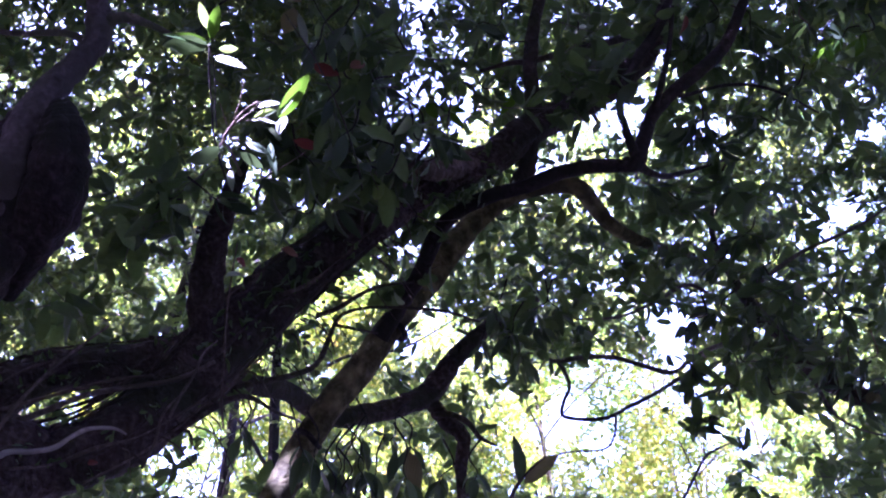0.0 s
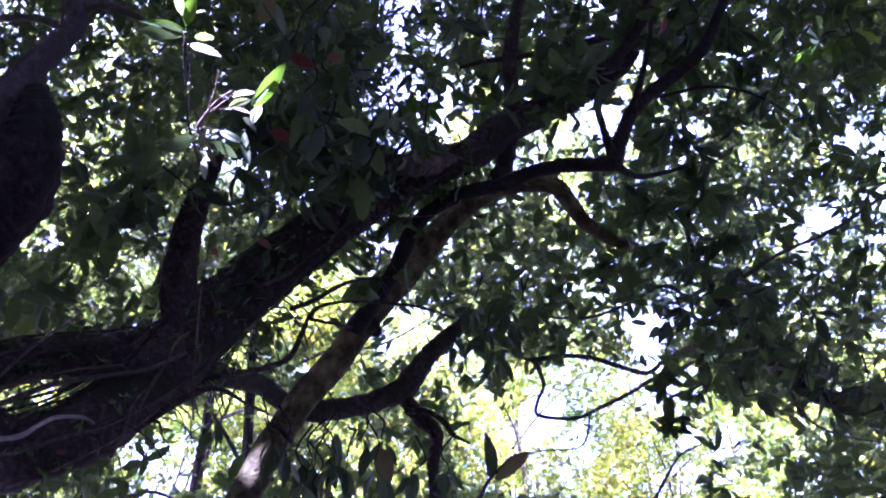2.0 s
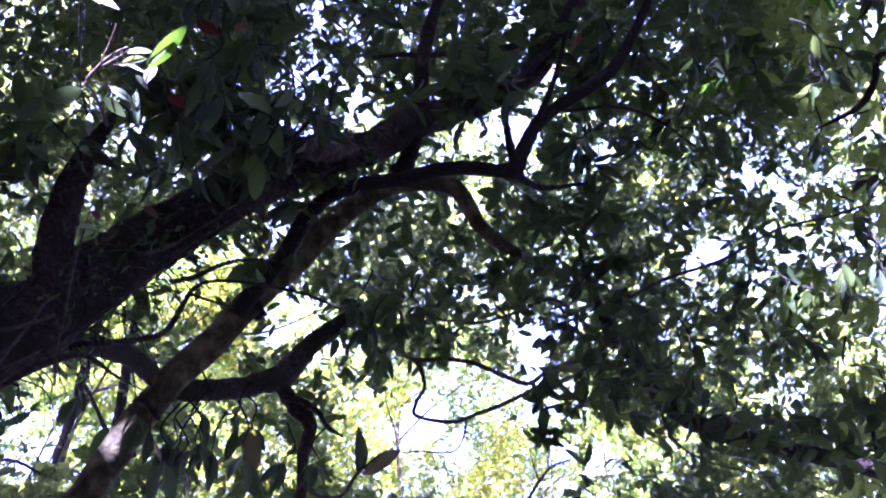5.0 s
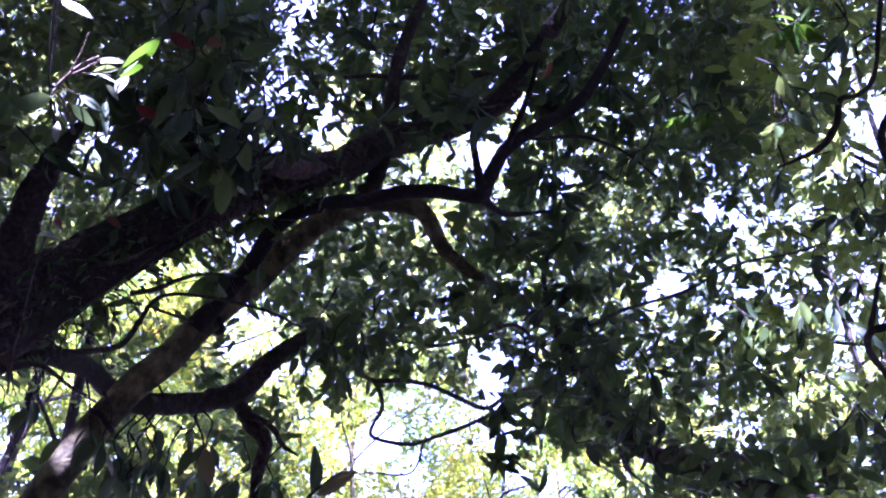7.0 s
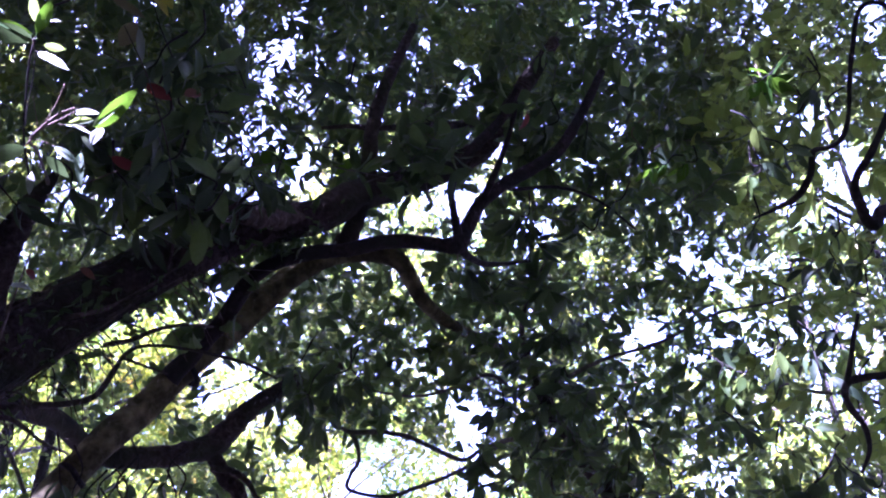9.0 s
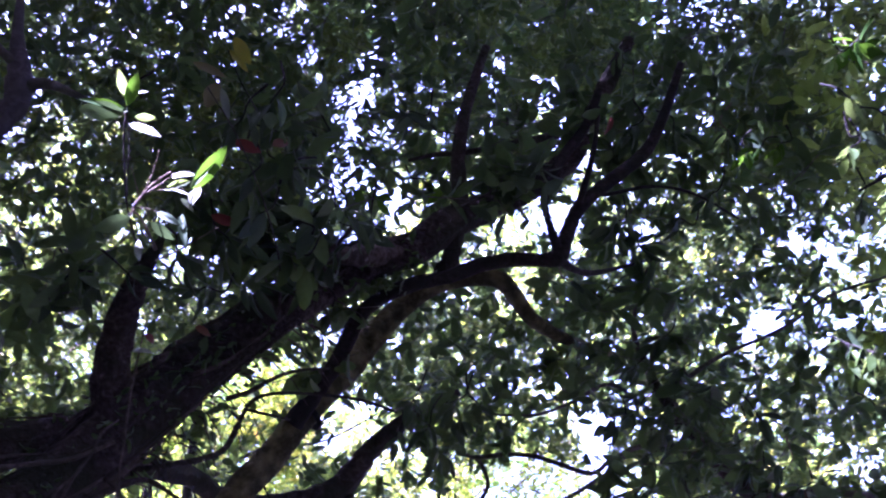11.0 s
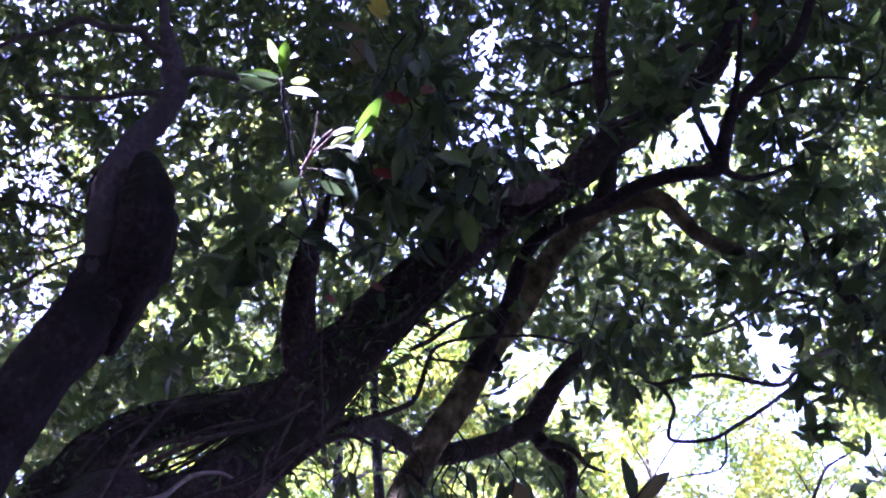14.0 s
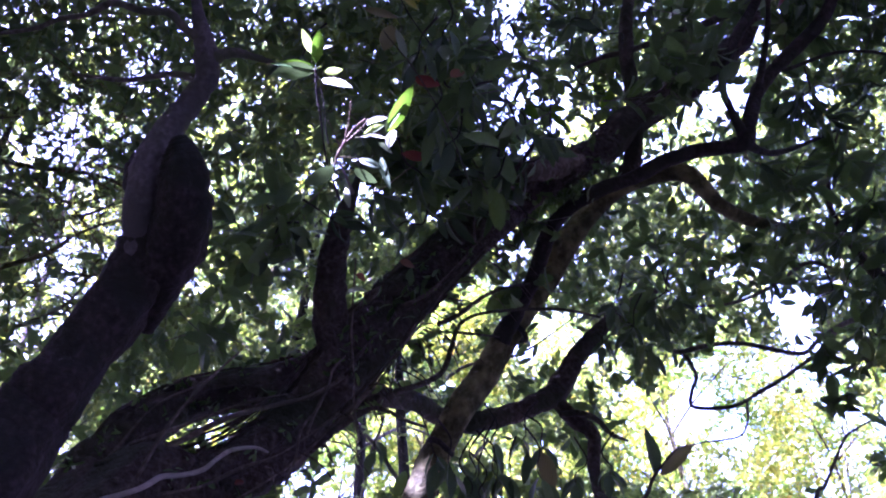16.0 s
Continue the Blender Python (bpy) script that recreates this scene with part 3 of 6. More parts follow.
limb("limb", leaning_tree, BARK_OLD, [
    (-2.75, 2.6, -0.1, 0.26),
    (-2.6, 2.75, 1, 0.2),
    (-2.2, 3.05, 2, 0.18),
    (-1.933, 3.514, 3.142, 0.144),
    (-1.832, 3.538, 3.328, 0.117),
    (-1.731, 3.565, 3.488, 0.099),
    (-1.612, 3.617, 3.603, 0.086),
    (-1.469, 3.694, 3.68, 0.089),
    (-1.292, 3.738, 3.717, 0.091),
    (-1.145, 3.808, 3.781, 0.105),
    (-0.977, 3.817, 3.842, 0.112),
])
limb("limb", leaning_tree, BARK_OLD, [
    (-0.965, 3.685, 3.701, 0.072),
    (-0.985, 3.559, 3.898, 0.072),
    (-0.959, 3.403, 4.047, 0.062),
    (-0.904, 3.275, 4.153, 0.052),
    (-0.853, 3.195, 4.222, 0.035),
    (-0.813, 3.142, 4.266, 0.021),
    (-0.785, 3.101, 4.321, 0.01),
])
limb("limb", leaning_tree, BARK_OLD, [
    (0.385, 4.009, 4.889, 0.058),
    (0.43, 3.927, 4.981, 0.046),
    (0.449, 3.827, 5.091, 0.042),
    (0.46, 3.746, 5.249, 0.041),
    (0.444, 3.641, 5.426, 0.038),
    (0.483, 3.517, 5.669, 0.033),
    (0.582, 3.396, 6.015, 0.022),
])
# Paler root bark here stands in for the light falling on the stub.
limb("branch_stub", leaning_tree, ROOT, [
    (0.214, 3.848, 4.94, 0.085),
    (0.043, 3.723, 4.785, 0.057),
    (-0.051, 3.651, 4.716, 0.051),
    (-0.103, 3.616, 4.679, 0.04),
], label="broken stub, lighter than the trunk")
limb("limb", leaning_tree, BARK_OLD, [
    (-1.042, 3.679, 3.567, 0.048),
    (-0.931, 3.875, 3.69, 0.05),
    (-0.843, 4.158, 3.846, 0.048),
    (-0.775, 4.541, 4.011, 0.052),
    (-0.7, 4.81, 4.064, 0.054),
    (-0.552, 4.89, 4.056, 0.058),
    (-0.38, 4.986, 4.121, 0.056),
    (-0.2, 5.06, 4.217, 0.06),
    (-0.061, 5.115, 4.334, 0.064),
    (0.052, 5.125, 4.522, 0.059),
    (0.186, 5.143, 4.684, 0.05),
    (0.364, 5.236, 4.9, 0.038),
    (0.596, 5.418, 5.141, 0.025),
])
limb("branch", leaning_tree, BARK_OLD, [
    (-0.092, 5.137, 4.292, 0.039),
    (0.019, 5.194, 4.18, 0.045),
    (0.114, 5.235, 4.095, 0.042),
    (0.098, 5.306, 3.941, 0.035),
    (0.113, 5.377, 3.772, 0.032),
    (0.082, 5.547, 3.61, 0.02),
])
limb("branch", leaning_tree, BARK_OLD, [
    (-0.06, 5.136, 4.186, 0.019),
    (0.05, 5.091, 4.163, 0.019),
    (0.144, 5.11, 4.121, 0.016),
    (0.205, 5.142, 4.051, 0.013),
    (0.298, 5.158, 4.008, 0.006),
])
limb("branch", leaning_tree, BARK_OLD, [
    (-1.074, 3.66, 3.357, 0.021),
    (-0.972, 3.653, 3.431, 0.016),
    (-0.877, 3.689, 3.52, 0.014),
    (-0.799, 3.74, 3.565, 0.01),
    (-0.685, 3.787, 3.519, 0.008),
    (-0.616, 3.808, 3.499, 0.005),
])
limb("branch", leaning_tree, BARK_OLD, [
    (-0.887, 3.801, 3.632, 0.017),
    (-0.767, 3.893, 3.722, 0.015),
    (-0.663, 3.984, 3.803, 0.014),
    (-0.577, 4.058, 3.899, 0.013),
    (-0.528, 4.048, 4.028, 0.012),
    (-0.508, 4.059, 4.111, 0.011),
    (-0.466, 4.077, 4.185, 0.009),
    (-0.363, 4.112, 4.239, 0.008),
    (-0.177, 4.205, 4.299, 0.008),
    (0.017, 4.218, 4.284, 0.008),
    (0.186, 4.327, 4.293, 0.006),
])
limb("branch", leaning_tree, BARK_OLD, [
    (-0.555, 3.778, 3.981, 0.012),
    (-0.462, 3.809, 4.045, 0.011),
    (-0.366, 3.824, 4.13, 0.01),
    (-0.271, 3.892, 4.221, 0.008),
    (-0.144, 3.972, 4.291, 0.004),
])
limb("branch", leaning_tree, BARK_OLD, [
    (-0.513, 4.059, 4.111, 0.008),
    (-0.421, 4.076, 4.1, 0.007),
    (-0.314, 4.18, 4.138, 0.004),
])
limb("aerial_root", leaning_tree, ROOT_PALE, [
    (-1.836, 3.052, 2.823, 0.0130),
    (-1.682, 3.092, 2.934, 0.0120),
    (-1.527, 3.149, 3.010, 0.0110),
    (-1.463, 3.168, 3.058, 0.0105),
    (-1.398, 3.192, 3.070, 0.0100),
    (-1.333, 3.218, 3.097, 0.0090),
    (-1.283, 3.227, 3.144, 0.0080),
    (-1.232, 3.231, 3.174, 0.0075),
    (-1.162, 3.270, 3.195, 0.0060),
    (-1.122, 3.300, 3.186, 0.0040),
], label="pale grey woody root hanging along the trunk")
limb("aerial_root", leaning_tree, ROOT, [
    (-1.026, 3.458, 3.329, 0.006),
    (-0.989, 3.428, 3.408, 0.007),
    (-0.953, 3.441, 3.512, 0.006),
    (-0.935, 3.451, 3.606, 0.006),
    (-0.895, 3.479, 3.678, 0.003),
])
limb("aerial_root", leaning_tree, ROOT, [
    (-1.664, 3.325, 3.207, 0.013),
    (-1.494, 3.362, 3.293, 0.013),
    (-1.333, 3.382, 3.384, 0.011),
    (-1.196, 3.454, 3.458, 0.011),
    (-1.049, 3.522, 3.527, 0.01),
    (-0.914, 3.561, 3.63, 0.008),
])
limb("aerial_root", leaning_tree, ROOT, [
    (-1.688, 3.337, 3.28, 0.008),
    (-1.551, 3.371, 3.343, 0.008),
    (-1.388, 3.402, 3.418, 0.007),
    (-1.256, 3.424, 3.473, 0.007),
    (-1.131, 3.495, 3.53, 0.005),
])
limb("aerial_root", leaning_tree, ROOT, [
    (-1.602, 3.273, 3.11, 0.008),
    (-1.515, 3.237, 3.261, 0.007),
    (-1.44, 3.253, 3.402, 0.006),
    (-1.379, 3.279, 3.507, 0.006),
    (-1.288, 3.342, 3.662, 0.004),
])
limb("aerial_root", leaning_tree, ROOT, [
    (-1.114, 3.515, 3.151, 0.006),
    (-1.071, 3.483, 3.249, 0.006),
    (-1.046, 3.444, 3.345, 0.006),
    (-0.982, 3.465, 3.452, 0.004),
])
limb("vine", leaning_tree, ROOT, [
    (-0.853, 3.606, 3.355, 0.005),
    (-0.864, 3.545, 3.47, 0.005),
    (-0.869, 3.525, 3.61, 0.005),
    (-0.874, 3.475, 3.79, 0.005),
    (-0.858, 3.404, 3.906, 0.004),
    (-0.813, 3.237, 3.982, 0.003),
])
limb("branch", leaning_tree, BARK_OLD, [
    (-0.426, 3.77, 4.374, 0.026),
    (-0.316, 3.619, 4.422, 0.018),
    (-0.234, 3.466, 4.46, 0.012),
    (-0.107, 3.314, 4.492, 0.01),
    (-0.034, 3.214, 4.532, 0.007),
])
limb("branch", leaning_tree, BARK_OLD, [
    (1.111, 3.836, 5.875, 0.026),
    (0.891, 3.733, 5.678, 0.022),
    (0.708, 3.713, 5.595, 0.018),
    (0.459, 3.705, 5.502, 0.015),
    (0.338, 3.685, 5.464, 0.013),
    (0.191, 3.684, 5.405, 0.009),
])
limb("shoot_stem", leaning_tree, TWIG, [
    (-0.819, 3.148, 4.257, 0.01),
    (-0.774, 2.894, 4.097, 0.005),
    (-0.697, 2.485, 3.813, 0.004),
    (-0.663, 2.284, 3.665, 0.004),
    (-0.63, 2.237, 3.682, 0.004),
    (-0.597, 2.214, 3.715, 0.003),
    (-0.555, 2.199, 3.742, 0.003),
], label="pale leafless twig tips")
limb("shoot_stem", leaning_tree, BARK_DARK, [
    (-0.864, 3.116, 4.201, 0.005),
    (-0.784, 2.609, 3.954, 0.003),
    (-0.715, 2.271, 3.812, 0.003),
    (-0.696, 2.13, 3.814, 0.003),
    (-0.692, 2.094, 3.849, 0.003),
    (-0.685, 2.064, 3.879, 0.002),
])
limb("shoot_stem", leaning_tree, TWIG, [
    (-0.751, 2.952, 4.036, 0.003),
    (-0.617, 2.713, 3.884, 0.003),
    (-0.528, 2.549, 3.787, 0.002),
    (-0.441, 2.452, 3.764, 0.002),
])
limb("shoot_stem", leaning_tree, BARK_OLD, [
    (-0.367, 3.678, 4.338, 0.006),
    (-0.334, 3.229, 4.265, 0.004),
    (-0.353, 2.694, 4.112, 0.003),
    (-0.425, 2.395, 4.117, 0.002),
    (-0.508, 2.205, 4.138, 0.002),
])
limb("branch", leaning_tree, BARK_OLD, [
    (0.112, 5.319, 3.781, 0.014),
    (0.217, 4.92, 3.558, 0.012),
    (0.292, 4.54, 3.42, 0.01),
    (0.332, 4.319, 3.424, 0.008),
    (0.397, 4.285, 3.49, 0.005),
    (0.461, 4.257, 3.538, 0.004),
])
limb("shoot_stem", leaning_tree, BARK_DARK, [
    (-0.377, 2.398, 4.259, 0.003),
    (-0.421, 2.258, 4.241, 0.002),
    (-0.463, 2.178, 4.3, 0.002),
])
limb("shoot_stem", leaning_tree, TWIG, [
    (-0.667, 2.281, 3.637, 0.0029),
    (-0.637, 2.250, 3.679, 0.0022),
    (-0.612, 2.237, 3.698, 0.0022),
    (-0.568, 2.218, 3.729, 0.0015),
    (-0.546, 2.205, 3.746, 0.0015),
])
limb("shoot_stem", leaning_tree, TWIG, [
    (-0.633, 2.250, 3.679, 0.0022),
    (-0.622, 2.224, 3.709, 0.0015),
    (-0.606, 2.195, 3.740, 0.0015),
    (-0.592, 2.154, 3.782, 0.0008),
])
limb("shoot_stem", leaning_tree, TWIG, [
    (-0.641, 2.253, 3.675, 0.0015),
    (-0.650, 2.229, 3.696, 0.0015),
    (-0.661, 2.198, 3.722, 0.0008),
    (-0.668, 2.182, 3.736, 0.0008),
])
limb("shoot_stem", leaning_tree, TWIG, [
    (-0.653, 2.268, 3.656, 0.0022),
    (-0.628, 2.272, 3.659, 0.0015),
    (-0.587, 2.284, 3.657, 0.0008),
])
limb("shoot_stem", leaning_tree, TWIG, [
    (-0.612, 2.237, 3.698, 0.0015),
    (-0.580, 2.239, 3.705, 0.0008),
    (-0.520, 2.242, 3.717, 0.0008),
])
limb("shoot_stem", leaning_tree, BARK_DARK, [
    (-0.675, 2.241, 3.676, 0.0015),
    (-0.678, 2.198, 3.717, 0.0015),
    (-0.675, 2.149, 3.764, 0.0008),
    (-0.677, 2.082, 3.824, 0.0008),
])
limb("shoot_stem", leaning_tree, TWIG, [
    (-0.688, 2.061, 3.838, 0.0022),
    (-0.681, 2.085, 3.820, 0.0015),
    (-0.670, 2.090, 3.819, 0.0008),
])
shoot(leaning_tree, (-0.924, 4.252, 3.627), (-0.25, 0.57, -0.78), 5, 0.150, LEAF_DARK)
shoot(leaning_tree, (-0.466, 4.299, 3.442), (-0.35, 0.55, -0.76), 5, 0.150, LEAF_DARK)
shoot(leaning_tree, (-0.376, 4.336, 3.624), (-0.03, 0.59, -0.81), 5, 0.150, LEAF_DARK)
shoot(leaning_tree, (-0.251, 4.423, 3.694), (-0.4, 0.54, -0.74), 3, 0.150, LEAF_DARK)
shoot(leaning_tree, (-0.131, 4.449, 3.648), (0.38, 0.54, -0.75), 4, 0.150, LEAF_DARK)
shoot(leaning_tree, (-0.315, 4.31, 3.447), (-0.23, 0.57, -0.79), 3, 0.150, LEAF_DARK)
shoot(leaning_tree, (-0.011, 4.606, 3.545), (-0.29, 0.56, -0.77), 5, 0.150, LEAF_DARK)
shoot(leaning_tree, (-0.43, 4.238, 3.337), (-0.03, 0.59, -0.81), 5, 0.150, LEAF_DARK)
shoot(leaning_tree, (0.158, 4.777, 3.647), (-0.02, 0.59, -0.81), 5, 0.150, LEAF_DARK)
shoot(leaning_tree, (0.442, 4.762, 4.315), (0.48, 0.52, -0.71), 6, 0.150, LEAF_DARK)
shoot(leaning_tree, (0.346, 4.622, 4.372), (-0.37, 0.55, -0.75), 6, 0.150, LEAF_DARK)
shoot(leaning_tree, (0.252, 4.479, 4.422), (-0.46, 0.52, -0.72), 6, 0.150, LEAF_DARK)
shoot(leaning_tree, (0.543, 4.764, 4.493), (0.54, 0.5, -0.68), 6, 0.150, LEAF_DARK)
shoot(leaning_tree, (0.201, 4.745, 4.375), (-0.16, 0.58, -0.8), 6, 0.150, LEAF_DARK)
shoot(leaning_tree, (0.474, 4.636, 4.521), (-0.59, 0.48, -0.65), 6, 0.150, LEAF_DARK)
shoot(leaning_tree, (0.669, 4.959, 4.725), (0.38, 0.54, -0.75), 6, 0.150, LEAF_DARK)
shoot(leaning_tree, (-0.218, 3.114, 4.41), (-0.63, 0.46, -0.63), 5, 0.140, LEAF_DARK)
shoot(leaning_tree, (-0.302, 3.006, 4.372), (-0.74, -0.39, 0.54), 6, 0.140, LEAF_DARK)
shoot(leaning_tree, (0.015, 3.275, 4.538), (-0.1, 0.58, -0.8), 6, 0.140, LEAF_DARK)
shoot(leaning_tree, (-0.057, 3.184, 4.489), (0.47, 0.52, -0.71), 6, 0.140, LEAF_DARK)
shoot(leaning_tree, (-0.265, 2.757, 4.345), (0.79, 0.36, -0.49), 5, 0.140, LEAF_DARK)
shoot(leaning_tree, (-0.297, 2.567, 4.386), (0.94, -0.2, 0.27), 5, 0.140, LEAF_DARK)
shoot(leaning_tree, (-0.191, 2.777, 4.745), (-0.16, -0.58, 0.8), 7, 0.140, LEAF_DARK)
shoot(leaning_tree, (-0.348, 2.467, 4.335), (-0.29, 0.56, -0.77), 6, 0.140, LEAF_DARK)
shoot(leaning_tree, (-0.413, 2.662, 4.137), (-0.22, 0.57, -0.79), 7, 0.140, LEAF_DARK)
shoot(leaning_tree, (-0.405, 2.819, 4.116), (-0.64, 0.45, -0.62), 7, 0.140, LEAF_DARK)
shoot(leaning_tree, (-0.334, 3.185, 4.318), (-1, 0.04, -0.06), 5, 0.140, LEAF_DARK)
shoot(leaning_tree, (-0.48, 2.944, 4.112), (0.63, 0.46, -0.63), 7, 0.140, LEAF_DARK)
shoot(leaning_tree, (-0.665, 3.042, 4.11), (0.61, 0.47, -0.64), 6, 0.140, LEAF_DARK)
shoot(leaning_tree, (-1.048, 3.208, 4.101), (0.77, 0.38, -0.52), 7, 0.140, LEAF_DARK)
shoot(leaning_tree, (-1.223, 3.265, 4.117), (-0.87, 0.29, -0.4), 7, 0.140, LEAF_DARK)
shoot(leaning_tree, (-0.855, 3.135, 4.1), (0.89, 0.27, -0.37), 6, 0.140, LEAF_DARK)
shoot(leaning_tree, (-0.654, 3.272, 4.151), (-0.96, 0.17, -0.23), 7, 0.140, LEAF_DARK)
shoot(leaning_tree, (-1.186, 3.413, 4.111), (0.96, -0.16, 0.23), 5, 0.140, LEAF_DARK)
shoot(leaning_tree, (-1.376, 3.223, 4.26), (-0.66, -0.44, 0.61), 6, 0.140, LEAF_DARK)
shoot(leaning_tree, (-0.938, 2.604, 4.487), (-0.72, 0.41, -0.56), 5, 0.140, LEAF_DARK)
shoot(leaning_tree, (-0.35, 2.768, 4.326), (-0.92, 0.24, -0.32), 5, 0.140, LEAF_DARK)
shoot(leaning_tree, (-0.468, 2.502, 4.286), (-0.56, 0.49, -0.67), 7, 0.140, LEAF_DARK)
shoot(leaning_tree, (-0.249, 2.752, 4.492), (0.66, 0.44, -0.61), 7, 0.140, LEAF_DARK)
shoot(leaning_tree, (0.276, 3.21, 5.158), (-0.83, -0.33, 0.45), 5, 0.140, LEAF_DARK)
shoot(leaning_tree, (0.146, 3.194, 5.18), (-0.91, 0.24, -0.33), 5, 0.140, LEAF_DARK)
# lime shoots in place of sunlit leaves; no sun fleck is set here
shoot(leaning_tree, (0.316, 4.033, 5.615), (0.97, 0.15, -0.21), 4, 0.120, LEAF_BACKLIT)
shoot(leaning_tree, (0.378, 4.052, 5.591), (-0.7, 0.42, -0.58), 4, 0.120, LEAF_BACKLIT)
shoot(leaning_tree, (0.034, 4.049, 5.468), (0.84, 0.31, -0.43), 4, 0.120, LEAF_BACKLIT)
shoot(leaning_tree, (-0.074, 4.022, 5.496), (0.85, 0.31, -0.42), 4, 0.120, LEAF_BACKLIT)
shoot(leaning_tree, (-0.548, 4.134, 3.440), (0.1, 0.58, -0.8), 5, 0.170, LEAF_DARK)
shoot(leaning_tree, (-0.468, 4.208, 3.420), (-0.2, 0.58, -0.78), 5, 0.170, LEAF_DARK)
shoot(leaning_tree, (-0.360, 4.307, 3.470), (0.25, 0.55, -0.78), 4, 0.170, LEAF_DARK)
shoot(leaning_tree, (-0.614, 4.149, 3.505), (0.3, 0.5, -0.8), 4, 0.170, LEAF_DARK)
shoot(leaning_tree, (-0.358, 4.206, 3.429), (0.1, 0.58, -0.8), 3, 0.190, LEAF_DARK)
shoot(leaning_tree, (-0.166, 4.409, 3.49), (0.14, 0.58, -0.8), 3, 0.190, LEAF_DARK)
shoot(leaning_tree, (-0.469, 4.134, 3.315), (0.04, 0.59, -0.81), 3, 0.190, LEAF_DARK)
single_leaf(leaning_tree, (-0.683, 2.055, 3.858), (-0.663, 2.000, 3.948), (0.17, -0.66, -0.73), 0.29, LEAF_BACKLIT)
single_leaf(leaning_tree, (-0.699, 2.050, 3.898), (-0.715, 1.989, 3.942), (0.47, -0.66, -0.73), 0.34, LEAF_HALF_LIT)
single_leaf(leaning_tree, (-0.695, 2.066, 3.859), (-0.817, 2.029, 3.851), (0.17, -0.66, -0.23), 0.22, LEAF_BACKLIT)
single_leaf(leaning_tree, (-0.694, 2.067, 3.845), (-0.815, 2.050, 3.820), (0.17, -0.66, -0.93), 0.44, LEAF_DARK)
single_leaf(leaning_tree, (-0.700, 2.079, 3.839), (-0.783, 2.072, 3.819), (0.17, -0.66, -0.23), 0.18, LEAF_HALF_LIT)
single_leaf(leaning_tree, (-0.663, 2.088, 3.849), (-0.609, 2.095, 3.858), (0.17, -0.66, -0.73), 0.40, LEAF_HALF_LIT)
single_leaf(leaning_tree, (-0.659, 2.057, 3.783), (-0.564, 2.032, 3.722), (-0.25, -0.97, 0.00), 0.30, LEAF_GLARE)
single_leaf(leaning_tree, (-0.658, 2.042, 3.903), (-0.632, 2.036, 3.911), (-0.25, -0.97, 0.00), 0.40, LEAF_GLARE)
single_leaf(leaning_tree, (-0.489, 2.224, 3.699), (-0.397, 2.149, 3.814), (0.42, -0.66, -0.73), 0.26, LEAF_BACKLIT)
# dark blade laid beside the lime one as its unlit half
single_leaf(leaning_tree, (-0.494, 2.217, 3.698), (-0.420, 2.152, 3.801), (-0.13, -0.66, -0.53), 0.22, LEAF_DARK)
single_leaf(leaning_tree, (-0.556, 2.208, 3.727), (-0.491, 2.191, 3.749), (-0.25, -0.97, 0.00), 0.35, LEAF_GLARE)
single_leaf(leaning_tree, (-0.564, 2.228, 3.705), (-0.499, 2.219, 3.730), (0.17, -0.66, -0.43), 0.29, LEAF_HALF_LIT)
single_leaf(leaning_tree, (-0.566, 2.203, 3.673), (-0.486, 2.182, 3.651), (-0.25, -0.97, 0.00), 0.16, LEAF_GLARE)
single_leaf(leaning_tree, (-0.506, 2.184, 3.620), (-0.468, 2.227, 3.615), (-0.25, -0.97, 0.00), 0.44, LEAF_GLARE)
single_leaf(leaning_tree, (-0.461, 2.190, 3.672), (-0.492, 2.197, 3.616), (-0.25, -0.97, 0.00), 0.60, LEAF_GLARE)
single_leaf(leaning_tree, (-0.583, 2.248, 3.623), (-0.511, 2.229, 3.575), (-0.25, -0.97, 0.00), 0.28, LEAF_DARK)
single_leaf(leaning_tree, (-0.520, 2.288, 3.656), (-0.501, 2.283, 3.539), (-0.25, -0.97, 0.00), 0.22, LEAF_DARK)
single_leaf(leaning_tree, (-0.607, 2.296, 3.625), (-0.541, 2.336, 3.600), (0.17, -0.66, -0.43), 0.42, LEAF_DARK)
single_leaf(leaning_tree, (-0.666, 2.278, 3.627), (-0.763, 2.293, 3.578), (0.17, -0.66, -1.03), 0.50, LEAF_DARK)
single_leaf(leaning_tree, (-0.638, 2.327, 3.583), (-0.626, 2.324, 3.506), (-0.25, -0.97, 0.00), 0.29, LEAF_GLARE)
single_leaf(leaning_tree, (-0.444, 2.146, 4.327), (-0.387, 2.218, 4.282), (0.17, -0.66, -0.73), 0.45, LEAF_YELLOW)
single_leaf(leaning_tree, (-0.492, 2.262, 4.231), (-0.530, 2.323, 4.174), (0.47, -0.66, -0.73), 0.62, LEAF_OLIVE)
single_leaf(leaning_tree, (-0.478, 2.262, 4.207), (-0.452, 2.346, 4.142), (0.17, -0.56, -0.53), 0.27, LEAF_GLARE)
single_leaf(leaning_tree, (-0.584, 2.236, 4.298), (-0.471, 2.277, 4.287), (0.17, -0.66, -0.53), 0.24, LEAF_OLIVE)
single_leaf(leaning_tree, (-0.499, 2.192, 4.348), (-0.534, 2.215, 4.324), (0.17, -0.66, -0.73), 0.40, LEAF_HALF_LIT)
single_leaf(leaning_tree, (-0.458, 2.511, 4.224), (-0.366, 2.544, 4.207), (0.17, -0.66, -0.73), 0.36, LEAF_RED)
single_leaf(leaning_tree, (-0.536, 2.730, 4.068), (-0.435, 2.761, 4.055), (0.17, -0.66, -0.73), 0.34, LEAF_RED)
shoot(leaning_tree, (-0.319, 3.307, 4.329), (0.92, -0.37, -0.11), 7, 0.145, LEAF_DARK)
